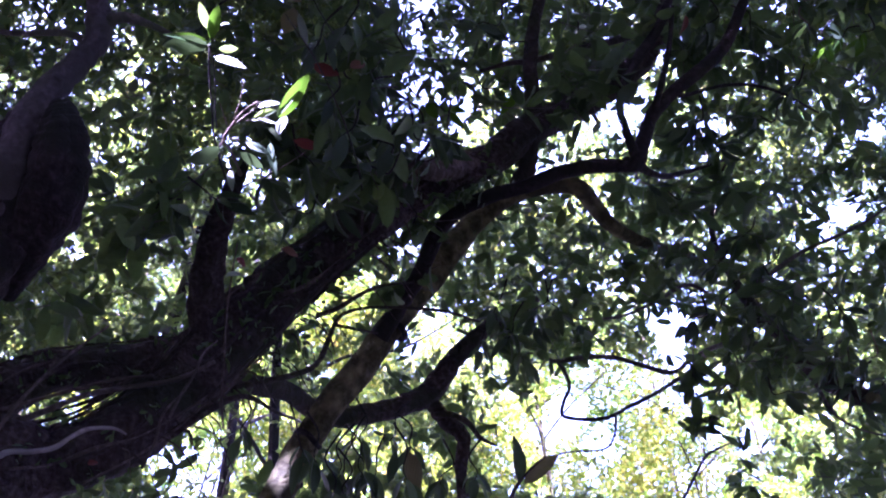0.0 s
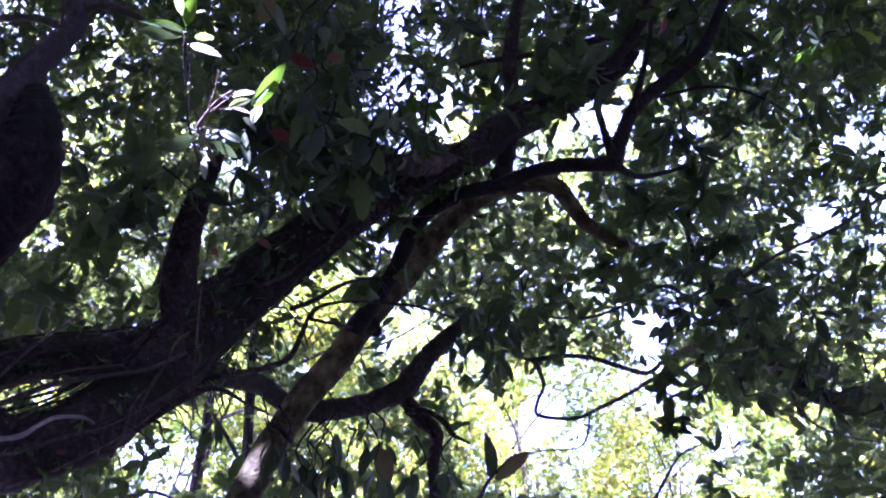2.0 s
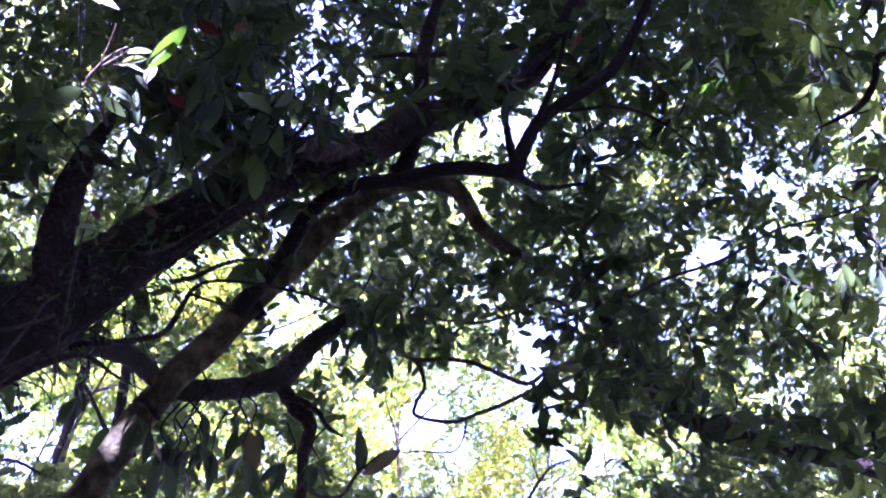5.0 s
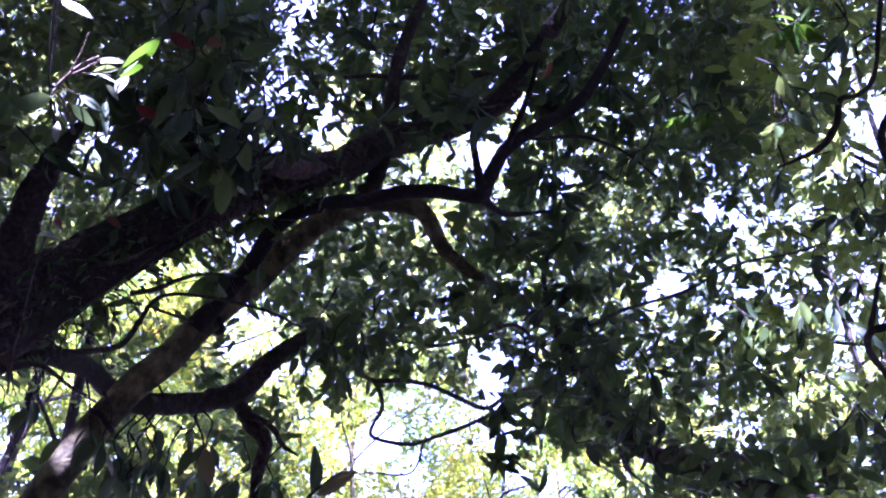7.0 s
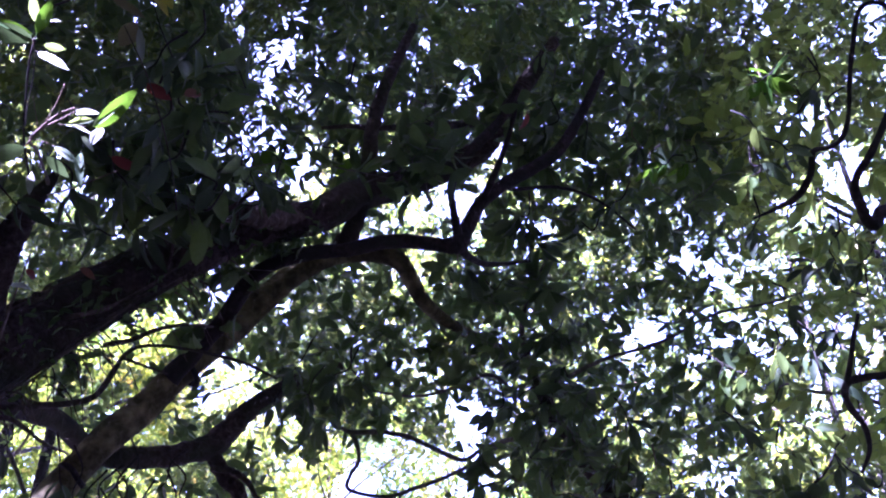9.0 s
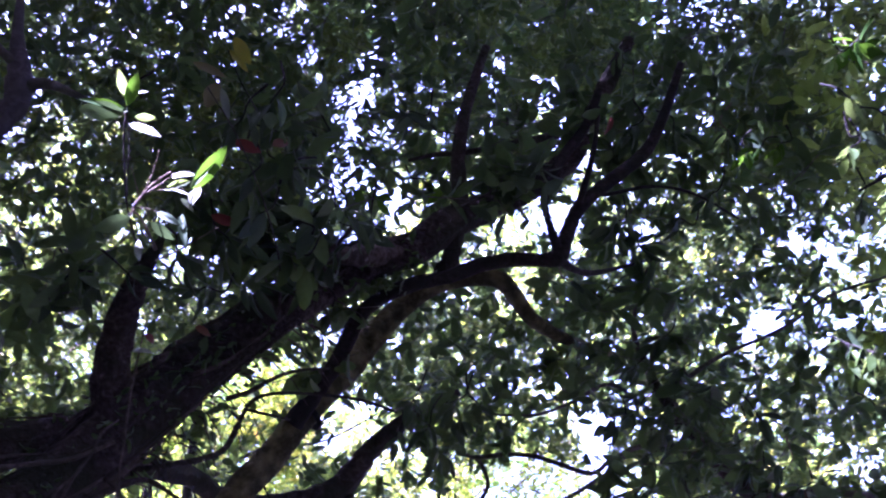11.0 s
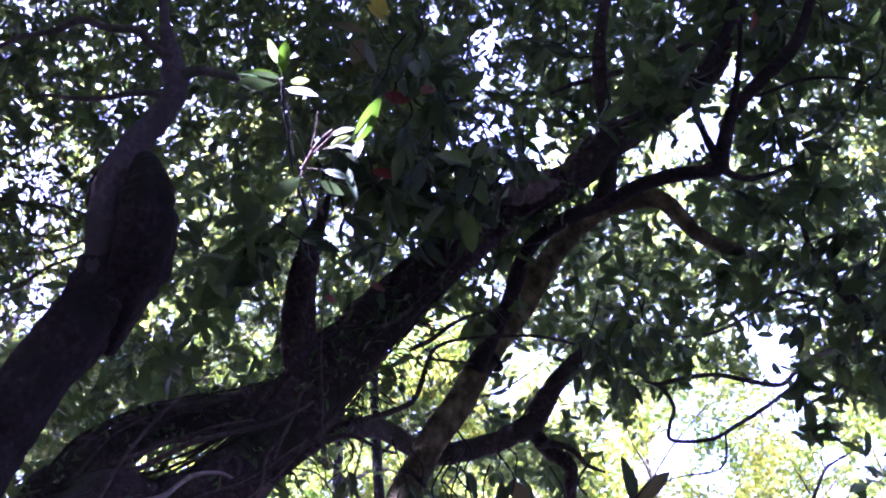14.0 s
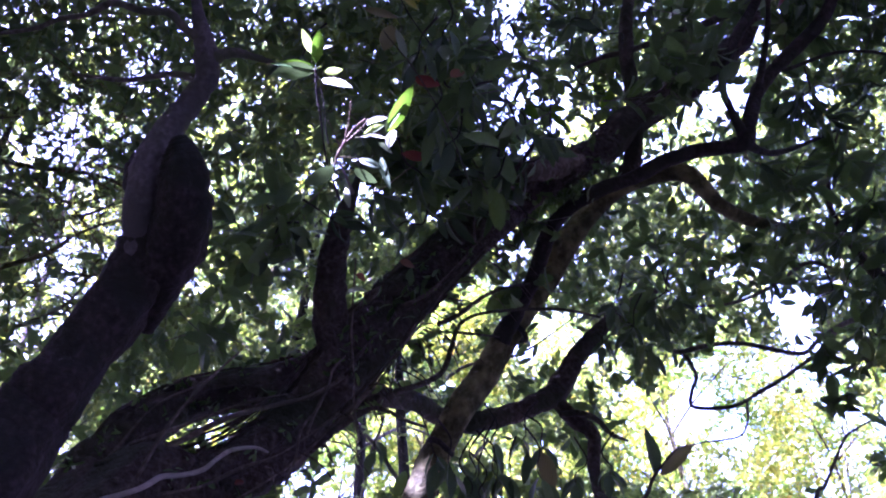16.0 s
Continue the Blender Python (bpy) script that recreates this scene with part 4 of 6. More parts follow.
shoot(leaning_tree, (-0.205, 3.343, 4.453), (-0.30, 0.07, -0.95), 6, 0.145, LEAF_DARK)
shoot(leaning_tree, (-0.147, 3.493, 4.434), (-0.19, -0.12, 0.98), 6, 0.145, LEAF_DARK)
shoot(leaning_tree, (-0.279, 3.514, 4.397), (-0.41, 0.10, -0.91), 6, 0.145, LEAF_DARK)
shoot(leaning_tree, (-0.105, 3.397, 4.549), (-0.98, 0.04, -0.19), 5, 0.145, LEAF_DARK)
shoot(leaning_tree, (-0.437, 3.351, 4.258), (0.90, 0.11, -0.41), 6, 0.145, LEAF_DARK)
shoot(leaning_tree, (-0.010, 3.435, 4.659), (0.88, 0.24, -0.40), 5, 0.145, LEAF_DARK)
shoot(leaning_tree, (-0.228, 3.270, 4.535), (0.43, 0.77, -0.46), 7, 0.145, LEAF_DARK)
single_leaf(leaning_tree, (-0.817, 3.273, 3.931), (-0.777, 3.329, 3.937), (0.1, -0.96, -0.21), 0.50, LEAF_RED)
single_leaf(leaning_tree, (-0.855, 3.304, 3.871), (-0.786, 3.338, 3.922), (-0.26, -0.96, 0.12), 0.44, LEAF_GLARE)
# leaf blade standing in for a reddish mark on the trunk itself
single_leaf(leaning_tree, (-1.27, 3.409, 3.139), (-1.264, 3.46, 3.131), (0.1, -0.87, -0.51), 0.60, LEAF_RED)
single_leaf(leaning_tree, (0.34, 4.316, 3.428), (0.357, 4.265, 3.653), (0.5, -0.71, -0.39), 0.30, LEAF_DARK)
single_leaf(leaning_tree, (0.365, 4.313, 3.432), (0.535, 4.285, 3.573), (0.2, -0.94, -0.07), 0.34, LEAF_OLIVE)
single_leaf(leaning_tree, (-0.162, 4.358, 3.606), (-0.11, 4.477, 3.457), (0.3, -0.85, -0.37), 0.38, LEAF_OLIVE)
single_leaf(leaning_tree, (-0.219, 4.356, 3.605), (-0.246, 4.46, 3.484), (0.3, -0.85, -0.37), 0.34, LEAF_DARK)
single_leaf(leaning_tree, (1.303, 3.57, 5.713), (1.31, 3.685, 5.686), (0.3, -0.9, -0.29), 0.50, LEAF_DEAD)
single_leaf(leaning_tree, (-0.331, 2.555, 4.256), (-0.277, 2.566, 4.302), (0.2, -1.02, -0.12), 0.50, LEAF_DEAD)
single_leaf(leaning_tree, (-0.686, 3.515, 4.157), (-0.621, 3.576, 4.165), (0.2, -1.02, -0.12), 0.50, LEAF_DEAD)
single_leaf(leaning_tree, (-0.463, 2.178, 4.3), (-0.394, 2.258, 4.291), (0.3, -0.9, -0.29), 0.34, LEAF_YELLOW)



def epiphytes(tree, line, count, seed, low, high):
    """Small leaves and moss tufts that cling to a limb."""
    rng = np.random.default_rng(seed)
    path = smooth_line(line, 12)
    at = path[rng.integers(0, len(path), count)]
    off = rng.normal(size=(count, 3))
    off /= np.linalg.norm(off, axis=1)[:, None]
    spots = at[:, :3] + off * (at[:, 3:] * rng.uniform(0.95, 1.15, (count, 1)))
    ob = crown(tree, spots, rng.uniform(low, high, count), LEAF_CROWN, seed, each=6, droop=0.7, twiggy=False)
    ob.name = "epiphyte"
    return ob


TRUNK_LINE = [(-1.7, 3.44, 3.05, 0.19), (-1.31, 3.61, 3.3, 0.16), (-0.96, 3.74, 3.71, 0.18), (-0.62, 3.77, 4.16, 0.15), (-0.17, 3.81, 4.67, 0.12), (0.21, 3.84, 4.95, 0.12)]
epiphytes(leaning_tree, TRUNK_LINE[2:], 230, 61, 0.035, 0.075)
epiphytes(leaning_tree, TRUNK_LINE[:3], 60, 62, 0.03, 0.05)
LIMB_LINE = [(-1.93, 3.51, 3.14, 0.14), (-1.73, 3.56, 3.49, 0.1), (-1.47, 3.69, 3.68, 0.09), (-1.15, 3.81, 3.78, 0.1), (-0.98, 3.82, 3.84, 0.11)]
epiphytes(leaning_tree, LIMB_LINE, 110, 63, 0.025, 0.055)


def clinging_roots(tree, line, count, seed):
    """Thin roots and dead stems that run along a limb."""
    rnd = random.Random(seed)
    path = smooth_line(line, 6)
    for _ in range(count):
        i = rnd.randrange(0, len(path) - 8)
        span = rnd.randrange(6, min(22, len(path) - i))
        turn, drift = rnd.uniform(0, 6.28), rnd.uniform(-0.12, 0.12)
        points = []
        for k in range(0, span, 2):
            x, y, z, r = path[i + k]
            a = turn + drift * k + rnd.uniform(-0.2, 0.2)
            off = r * rnd.uniform(1.0, 1.18)
            points.append((x + off * math.cos(a) * 0.6, y - off * abs(math.cos(a)) * 0.8, z + off * math.sin(a), rnd.uniform(0.004, 0.012) * (1 - 0.6 * k / span)))
        if len(points) > 2:
            limb("aerial_root", tree, rnd.choice((ROOT, BARK_OLD, BARK_OLD)), points)


clinging_roots(leaning_tree, TRUNK_LINE, 30, 71)
clinging_roots(leaning_tree, LIMB_LINE, 12, 72)


def hanging_roots(tree, line, count, seed):
    """Thin rootlets and dead stems that hang out below a limb."""
    rnd = random.Random(seed)
    path = smooth_line(line, 10)
    for _ in range(count):
        x, y, z, r = path[rnd.randrange(len(path))]
        long = rnd.uniform(0.12, 0.34)
        lean, back = rnd.uniform(0.1, 0.9), rnd.uniform(-0.3, 0.3)
        x, y, z = x + r * 0.5, y + rnd.uniform(-0.6, 0.3) * r, z - r * 0.6
        points = []
        for k in range(5):
            f = k / 4
            points.append((x + long * f * lean + rnd.uniform(-0.012, 0.012), y + long * f * back + rnd.uniform(-0.012, 0.012),
                           z - long * f * f * 0.8 + rnd.uniform(-0.012, 0.012), 0.0045 * (1 - 0.7 * f)))
        limb("aerial_root", tree, rnd.choice((ROOT, BARK_OLD)), points)


hanging_roots(leaning_tree, TRUNK_LINE[1:5], 46, 73)


def bark_ridge(tree, at, along, r):
    """A raised ring in a darker colour round a stem."""
    along = Vector(along).normalized()
    side = along.orthogonal().normalized()
    points = []
    for k in range(9):
        a = 2 * math.pi * k / 8
        p = Vector(at) + (Matrix.Rotation(a, 3, along) @ side) * r + along * (0.012 * math.sin(2 * a))
        points.append((*p, 0.015))
    limb("bark_ridge", tree, BARK_DARK, points)


burl_tree = tree_base("burl_tree", -2.5, 2.3, "nearly black tree trunk with a swollen burl below its bend", "near trees")
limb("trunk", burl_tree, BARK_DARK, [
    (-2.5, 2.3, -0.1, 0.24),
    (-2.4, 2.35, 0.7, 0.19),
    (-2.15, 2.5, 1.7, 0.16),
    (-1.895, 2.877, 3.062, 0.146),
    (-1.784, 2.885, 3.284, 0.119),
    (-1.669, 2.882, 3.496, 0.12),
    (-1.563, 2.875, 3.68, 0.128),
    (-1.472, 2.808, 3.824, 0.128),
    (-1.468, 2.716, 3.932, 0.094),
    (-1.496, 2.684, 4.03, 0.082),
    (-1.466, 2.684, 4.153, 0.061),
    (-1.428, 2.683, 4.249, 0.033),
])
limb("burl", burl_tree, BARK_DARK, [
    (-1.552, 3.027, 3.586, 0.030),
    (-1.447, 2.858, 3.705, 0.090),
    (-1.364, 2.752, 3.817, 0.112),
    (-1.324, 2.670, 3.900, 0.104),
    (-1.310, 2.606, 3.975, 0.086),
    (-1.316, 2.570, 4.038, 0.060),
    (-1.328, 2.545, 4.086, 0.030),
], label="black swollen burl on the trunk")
limb("stem", burl_tree, BARK_STEM_LIT, [
    (-1.563, 2.837, 3.652, 0.040),
    (-1.503, 2.730, 3.790, 0.054),
    (-1.480, 2.654, 3.906, 0.058),
    (-1.458, 2.619, 4.034, 0.060),
    (-1.415, 2.619, 4.192, 0.054),
    (-1.357, 2.631, 4.340, 0.048),
    (-1.298, 2.623, 4.459, 0.044),
    (-1.294, 2.586, 4.547, 0.050),
    (-1.305, 2.527, 4.630, 0.034),
    (-1.321, 2.478, 4.727, 0.022),
    (-1.333, 2.396, 4.909, 0.012),
], label="upper stem above the burl, in a lighter tone for the light on it")
limb("limb", burl_tree, BARK_GREY, [
    (-1.287, 2.590, 4.519, 0.030),
    (-1.207, 2.583, 4.557, 0.020),
    (-1.123, 2.634, 4.574, 0.014),
    (-1.052, 2.698, 4.586, 0.009),
    (-0.985, 2.792, 4.595, 0.005),
])
limb("limb", burl_tree, BARK_GREY, [
    (-1.29, 2.637, 4.444, 0.02),
    (-1.442, 2.644, 4.536, 0.014),
    (-1.696, 2.722, 4.623, 0.011),
    (-1.95, 2.759, 4.733, 0.006),
])
limb("limb", burl_tree, BARK_GREY, [
    (-1.296, 2.541, 4.596, 0.024),
    (-1.362, 2.498, 4.629, 0.018),
    (-1.428, 2.463, 4.693, 0.017),
    (-1.520, 2.427, 4.677, 0.015),
    (-1.629, 2.400, 4.711, 0.014),
    (-1.746, 2.427, 4.696, 0.012),
    (-1.857, 2.420, 4.679, 0.011),
    (-1.985, 2.451, 4.677, 0.009),
    (-2.229, 2.440, 4.664, 0.006),
])

bare_tree = tree_base("bare_tree", -7.2, 6.2, "pale brown tree with long thin bare branches in the sun", "trees behind")
limb("trunk", bare_tree, BARK_PALE, [
    (-7.2, 6.2, -0.1, 0.12),
    (-7.1, 6.25, 2, 0.1),
    (-5.563, 5.81, 5.708, 0.045),
    (-5.402, 5.387, 6.417, 0.039),
    (-5.205, 4.92, 7.232, 0.03),
    (-5.015, 4.497, 8.015, 0.019),
])
limb("limb", bare_tree, BARK_PALE, [
    (-5.366, 5.352, 6.494, 0.033),
    (-4.649, 5.514, 7.012, 0.027),
    (-4.126, 5.81, 7.125, 0.021),
    (-3.711, 6.039, 7.174, 0.016),
    (-3.484, 6.347, 7.144, 0.011),
    (-3.331, 6.662, 7.038, 0.006),
])
limb("limb", bare_tree, BARK_PALE, [
    (-5.498, 5.704, 5.931, 0.033),
    (-4.572, 5.881, 6.147, 0.023),
    (-4.004, 5.981, 6.352, 0.019),
    (-3.776, 5.986, 6.527, 0.014),
    (-3.504, 6.032, 6.666, 0.009),
    (-3.265, 6.197, 6.796, 0.004),
])
limb("branch", bare_tree, BARK_PALE, [
    (-4.004, 5.981, 6.352, 0.014),
    (-3.87, 6.126, 6.281, 0.011),
    (-3.688, 6.234, 6.286, 0.009),
    (-3.456, 6.303, 6.368, 0.006),
])
limb("branch", bare_tree, BARK_PALE, [
    (-4.27, 5.729, 7.1, 0.015),
    (-3.959, 5.987, 6.896, 0.012),
    (-3.686, 6.08, 6.985, 0.009),
    (-3.519, 6.089, 7.084, 0.004),
])
limb("limb", bare_tree, BARK_PALE, [
    (-5.565, 5.856, 5.64, 0.03),
    (-4.595, 6.162, 5.745, 0.02),
    (-4.032, 6.261, 5.963, 0.014),
    (-3.807, 6.262, 6.155, 0.01),
    (-3.642, 6.171, 6.402, 0.006),
])


def bare_twigs(tree, count, seed):
    """Fine leafless twigs spread over one patch of the camera's view, near the bare branches."""
    rng = np.random.default_rng(seed)
    b, e = np.radians(rng.uniform(-39, -28.5, count)), np.radians(rng.uniform(31, 44, count))
    way = np.stack([np.sin(b) * np.cos(e), np.cos(b) * np.cos(e), np.sin(e)], 1)
    at = STAND + way * rng.uniform(7.8, 9.6, (count, 1))
    _, _, v, t = whorls(at, rng.uniform(0.16, 0.34, count), rng, 1)
    ob = link_mesh("twig_mass", bulk_mesh("twig_mass", v, t, BARK_PALE), tree, "fine leafless brown twigs")
    ob["kind"] = "stuff"


bare_twigs(bare_tree, 420, 77)

slender_tree = tree_base("slender_tree", -1.65, 4.4, "slender tree with pale sun-dappled bark and an arching dark limb", "near trees")
limb("trunk", slender_tree, BARK_PALE, [
    (-1.65, 4.4, -0.1, 0.14),
    (-1.6, 4.45, 1.2, 0.115),
    (-1.45, 4.5, 2.4, 0.1),
    (-0.954, 4.73, 3.251, 0.074),
    (-0.817, 4.713, 3.509, 0.079),
    (-0.736, 4.696, 3.708, 0.078),
    (-0.657, 4.648, 3.837, 0.074),
    (-0.562, 4.592, 3.975, 0.072),
    (-0.441, 4.577, 4.134, 0.075),
    (-0.331, 4.548, 4.301, 0.07),
    (-0.218, 4.554, 4.494, 0.071),
    (-0.071, 4.582, 4.731, 0.073),
    (0.068, 4.515, 4.911, 0.069),
    (0.226, 4.448, 5.076, 0.062),
    (0.378, 4.335, 5.125, 0.056),
    (0.557, 4.255, 5.119, 0.051),
    (0.717, 4.208, 5.068, 0.048),
    (0.806, 4.259, 4.985, 0.045),
    (0.903, 4.352, 4.924, 0.04),
    (1.113, 4.581, 4.979, 0.032),
    (1.526, 5.053, 5.22, 0.02),
])
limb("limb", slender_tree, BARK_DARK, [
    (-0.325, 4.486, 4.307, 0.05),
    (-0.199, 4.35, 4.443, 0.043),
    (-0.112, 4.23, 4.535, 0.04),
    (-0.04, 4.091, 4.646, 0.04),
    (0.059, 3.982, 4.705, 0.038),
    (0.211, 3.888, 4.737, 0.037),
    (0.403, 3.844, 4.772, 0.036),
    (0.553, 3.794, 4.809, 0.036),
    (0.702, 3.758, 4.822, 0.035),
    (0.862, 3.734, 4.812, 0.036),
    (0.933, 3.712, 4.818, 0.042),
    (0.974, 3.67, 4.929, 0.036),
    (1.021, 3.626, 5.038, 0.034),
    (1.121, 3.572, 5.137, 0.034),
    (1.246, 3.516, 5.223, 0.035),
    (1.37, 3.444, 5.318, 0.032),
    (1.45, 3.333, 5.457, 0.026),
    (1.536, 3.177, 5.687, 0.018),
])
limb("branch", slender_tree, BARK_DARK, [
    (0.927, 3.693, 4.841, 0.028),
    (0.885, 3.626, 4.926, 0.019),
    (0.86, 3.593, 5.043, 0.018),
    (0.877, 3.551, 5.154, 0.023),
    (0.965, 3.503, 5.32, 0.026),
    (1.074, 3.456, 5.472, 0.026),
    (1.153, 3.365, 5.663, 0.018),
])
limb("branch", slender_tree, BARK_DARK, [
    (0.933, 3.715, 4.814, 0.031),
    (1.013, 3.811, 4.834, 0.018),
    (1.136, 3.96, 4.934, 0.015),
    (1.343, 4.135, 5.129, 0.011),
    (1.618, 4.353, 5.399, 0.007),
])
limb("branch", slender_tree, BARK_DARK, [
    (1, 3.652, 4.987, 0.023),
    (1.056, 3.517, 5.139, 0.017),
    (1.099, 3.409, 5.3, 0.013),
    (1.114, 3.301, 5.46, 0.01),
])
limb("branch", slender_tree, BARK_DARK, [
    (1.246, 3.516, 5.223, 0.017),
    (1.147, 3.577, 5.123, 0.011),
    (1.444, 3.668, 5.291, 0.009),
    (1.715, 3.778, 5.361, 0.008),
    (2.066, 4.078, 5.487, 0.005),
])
shoot(slender_tree, (1.123, 4.172, 5.004), (0.72, 0.41, -0.56), 7, 0.140, LEAF_DARK)
shoot(slender_tree, (1.368, 4.268, 5.122), (0.89, -0.27, 0.37), 6, 0.140, LEAF_DARK)
shoot(slender_tree, (1.535, 4.096, 5.255), (0.99, 0.07, -0.09), 7, 0.140, LEAF_DARK)
shoot(slender_tree, (0.819, 3.707, 5.58), (0.76, 0.38, -0.52), 7, 0.140, LEAF_DARK)
shoot(slender_tree, (1.326, 3.506, 5.487), (-0.31, 0.56, -0.77), 7, 0.140, LEAF_DARK)
shoot(slender_tree, (1.591, 3.526, 5.51), (0.57, 0.48, -0.66), 8, 0.140, LEAF_DARK)
shoot(slender_tree, (1.8, 3.853, 5.395), (-0.68, 0.43, -0.6), 8, 0.140, LEAF_DARK)
shoot(slender_tree, (1.236, 3.864, 5.164), (-0.7, 0.42, -0.57), 8, 0.140, LEAF_DARK)
shoot(slender_tree, (1.642, 3.972, 5.344), (-0.99, 0.07, -0.09), 7, 0.140, LEAF_DARK)
shoot(slender_tree, (1.822, 3.476, 5.454), (0.12, 0.58, -0.8), 6, 0.140, LEAF_DARK)
# lime shoots drawn as a sunlit patch, by colour alone
shoot(slender_tree, (1.995, 3.566, 5.508), (-0.88, 0.39, -0.27), 5, 0.110, LEAF_BACKLIT)
shoot(slender_tree, (2.108, 3.537, 5.477), (-0.51, 0.59, -0.62), 5, 0.110, LEAF_BACKLIT)
shoot(slender_tree, (1.949, 3.614, 5.487), (-0.14, 0.63, -0.76), 5, 0.110, LEAF_BACKLIT)
single_leaf(slender_tree, (1.131, 3.2, 5.271), (1.145, 3.306, 5.242), (0.5, -0.79, -0.45), 0.45, LEAF_RED)

bark_ridge(slender_tree, (-0.668, 4.656, 3.817), (0.051, -0.028, 0.073), 0.069)
bark_ridge(slender_tree, (-0.764, 4.722, 3.639), (0.041, -0.032, 0.087), 0.073)
bark_ridge(slender_tree, (-0.259, 4.544, 4.373), (0.041, 0.009, 0.121), 0.070)

forked_tree = tree_base("forked_tree", 5.2, 4.5, "grey-barked tree with drooping leaves and a hooked bare branch", "near trees")
# darker bark than its branches have, so that the trunk reads as shaded
limb("trunk", forked_tree, BARK_OLD, [
    (5.2, 4.5, -0.1, 0.14),
    (5.15, 4.55, 1.4, 0.115),
    (4.85, 4.65, 2.7, 0.1),
    (4.1, 4.75, 3.55, 0.07),
    (3.3, 4.82, 3.95, 0.05),
    (2.75, 4.86, 4.06, 0.047),
    (2.373, 4.891, 4.139, 0.054),
    (2.173, 4.932, 4.236, 0.05),
    (2.002, 4.914, 4.402, 0.048),
    (1.911, 4.951, 4.607, 0.046),
    (1.797, 4.985, 4.819, 0.038),
    (1.705, 4.983, 5.058, 0.026),
    (1.662, 5.02, 5.381, 0.017),
    (1.743, 4.99, 5.717, 0.01),
    (1.919, 4.998, 6.109, 0.006),
])
limb("limb", forked_tree, BARK_GREY, [
    (1.988, 4.918, 4.404, 0.025),
    (1.822, 5.099, 4.62, 0.02),
    (1.72, 5.393, 4.794, 0.017),
    (1.609, 5.73, 4.888, 0.015),
    (1.508, 5.885, 4.871, 0.016),
    (1.313, 5.982, 4.989, 0.017),
    (1.148, 5.985, 5.043, 0.016),
    (0.943, 6.012, 5.059, 0.016),
    (0.772, 6.044, 5.046, 0.015),
    (0.687, 6.12, 5.134, 0.009),
])
limb("branch", forked_tree, BARK_GREY, [
    (1.705, 5.584, 4.886, 0.013),
    (1.637, 5.796, 4.863, 0.013),
    (1.506, 5.918, 4.813, 0.014),
    (1.371, 6.03, 4.772, 0.014),
    (1.233, 6.133, 4.742, 0.014),
    (1.065, 6.191, 4.688, 0.014),
    (0.823, 6.214, 4.716, 0.014),
    (0.817, 6.17, 4.803, 0.014),
    (0.857, 6.118, 4.892, 0.015),
    (0.817, 6.068, 4.994, 0.015),
    (0.772, 6.044, 5.046, 0.014),
])
limb("branch", forked_tree, BARK_GREY, [
    (1.158, 6.166, 4.704, 0.008),
    (1.147, 6.225, 4.588, 0.008),
    (1.078, 6.275, 4.509, 0.007),
    (0.855, 6.311, 4.505, 0.006),
    (0.762, 6.33, 4.49, 0.005),
])
limb("branch", forked_tree, BARK_GREY, [
    (2.014, 4.94, 4.346, 0.012),
    (2.03, 4.886, 4.211, 0.01),
    (2.091, 4.921, 4.094, 0.009),
    (2.179, 4.924, 4.013, 0.007),
    (2.343, 4.98, 3.99, 0.005),
    (2.54, 4.913, 3.926, 0.003),
])
limb("branch", forked_tree, BARK_GREY, [
    (1.911, 4.951, 4.607, 0.014),
    (1.702, 5.105, 4.876, 0.012),
    (1.506, 5.159, 5.075, 0.013),
    (1.307, 5.254, 5.013, 0.011),
    (1.104, 5.333, 4.961, 0.01),
    (0.913, 5.454, 5.016, 0.007),
    (0.641, 5.557, 5.102, 0.004),
])
limb("branch", forked_tree, BARK_GREY, [
    (2.39, 4.917, 4.238, 0.031),
    (2.587, 4.832, 4.211, 0.023),
    (2.808, 4.75, 4.137, 0.018),
    (3.046, 4.668, 4.018, 0.012),
    (3.242, 4.562, 3.968, 0.006),
])
limb("branch", forked_tree, BARK_GREY, [
    (1.859, 4.949, 4.955, 0.0162),
    (2.124, 4.86, 5.113, 0.0120),
    (2.419, 4.677, 5.173, 0.0108),
    (2.689, 4.445, 5.276, 0.0084),
    (2.961, 4.263, 5.285, 0.0066),
    (3.184, 4.073, 5.316, 0.0030),
])
shoot(forked_tree, (1.795, 4.755, 4.596), (0.42, 0.53, -0.73), 7, 0.150, LEAF_DARK)
shoot(forked_tree, (1.678, 4.851, 4.509), (-0.74, 0.39, -0.54), 6, 0.150, LEAF_DARK)
shoot(forked_tree, (1.505, 4.826, 4.641), (-0.71, 0.42, -0.57), 7, 0.150, LEAF_DARK)
shoot(forked_tree, (1.588, 4.936, 4.415), (-0.24, 0.57, -0.78), 7, 0.150, LEAF_DARK)
shoot(forked_tree, (1.759, 4.908, 4.363), (0.87, 0.29, -0.4), 6, 0.150, LEAF_DARK)
shoot(forked_tree, (1.92, 4.934, 4.203), (0.96, 0.17, -0.23), 7, 0.150, LEAF_DARK)
shoot(forked_tree, (2.013, 4.756, 4.452), (-0.58, 0.48, -0.66), 7, 0.150, LEAF_DARK)
shoot(forked_tree, (1.741, 4.631, 4.814), (-0.83, 0.33, -0.45), 7, 0.150, LEAF_DARK)
shoot(forked_tree, (1.909, 4.656, 4.68), (0.8, 0.35, -0.48), 7, 0.150, LEAF_DARK)
shoot(forked_tree, (1.385, 4.886, 4.604), (-0.6, 0.47, -0.65), 6, 0.150, LEAF_DARK)
shoot(forked_tree, (1.508, 4.686, 4.852), (-0.63, 0.46, -0.63), 7, 0.150, LEAF_DARK)
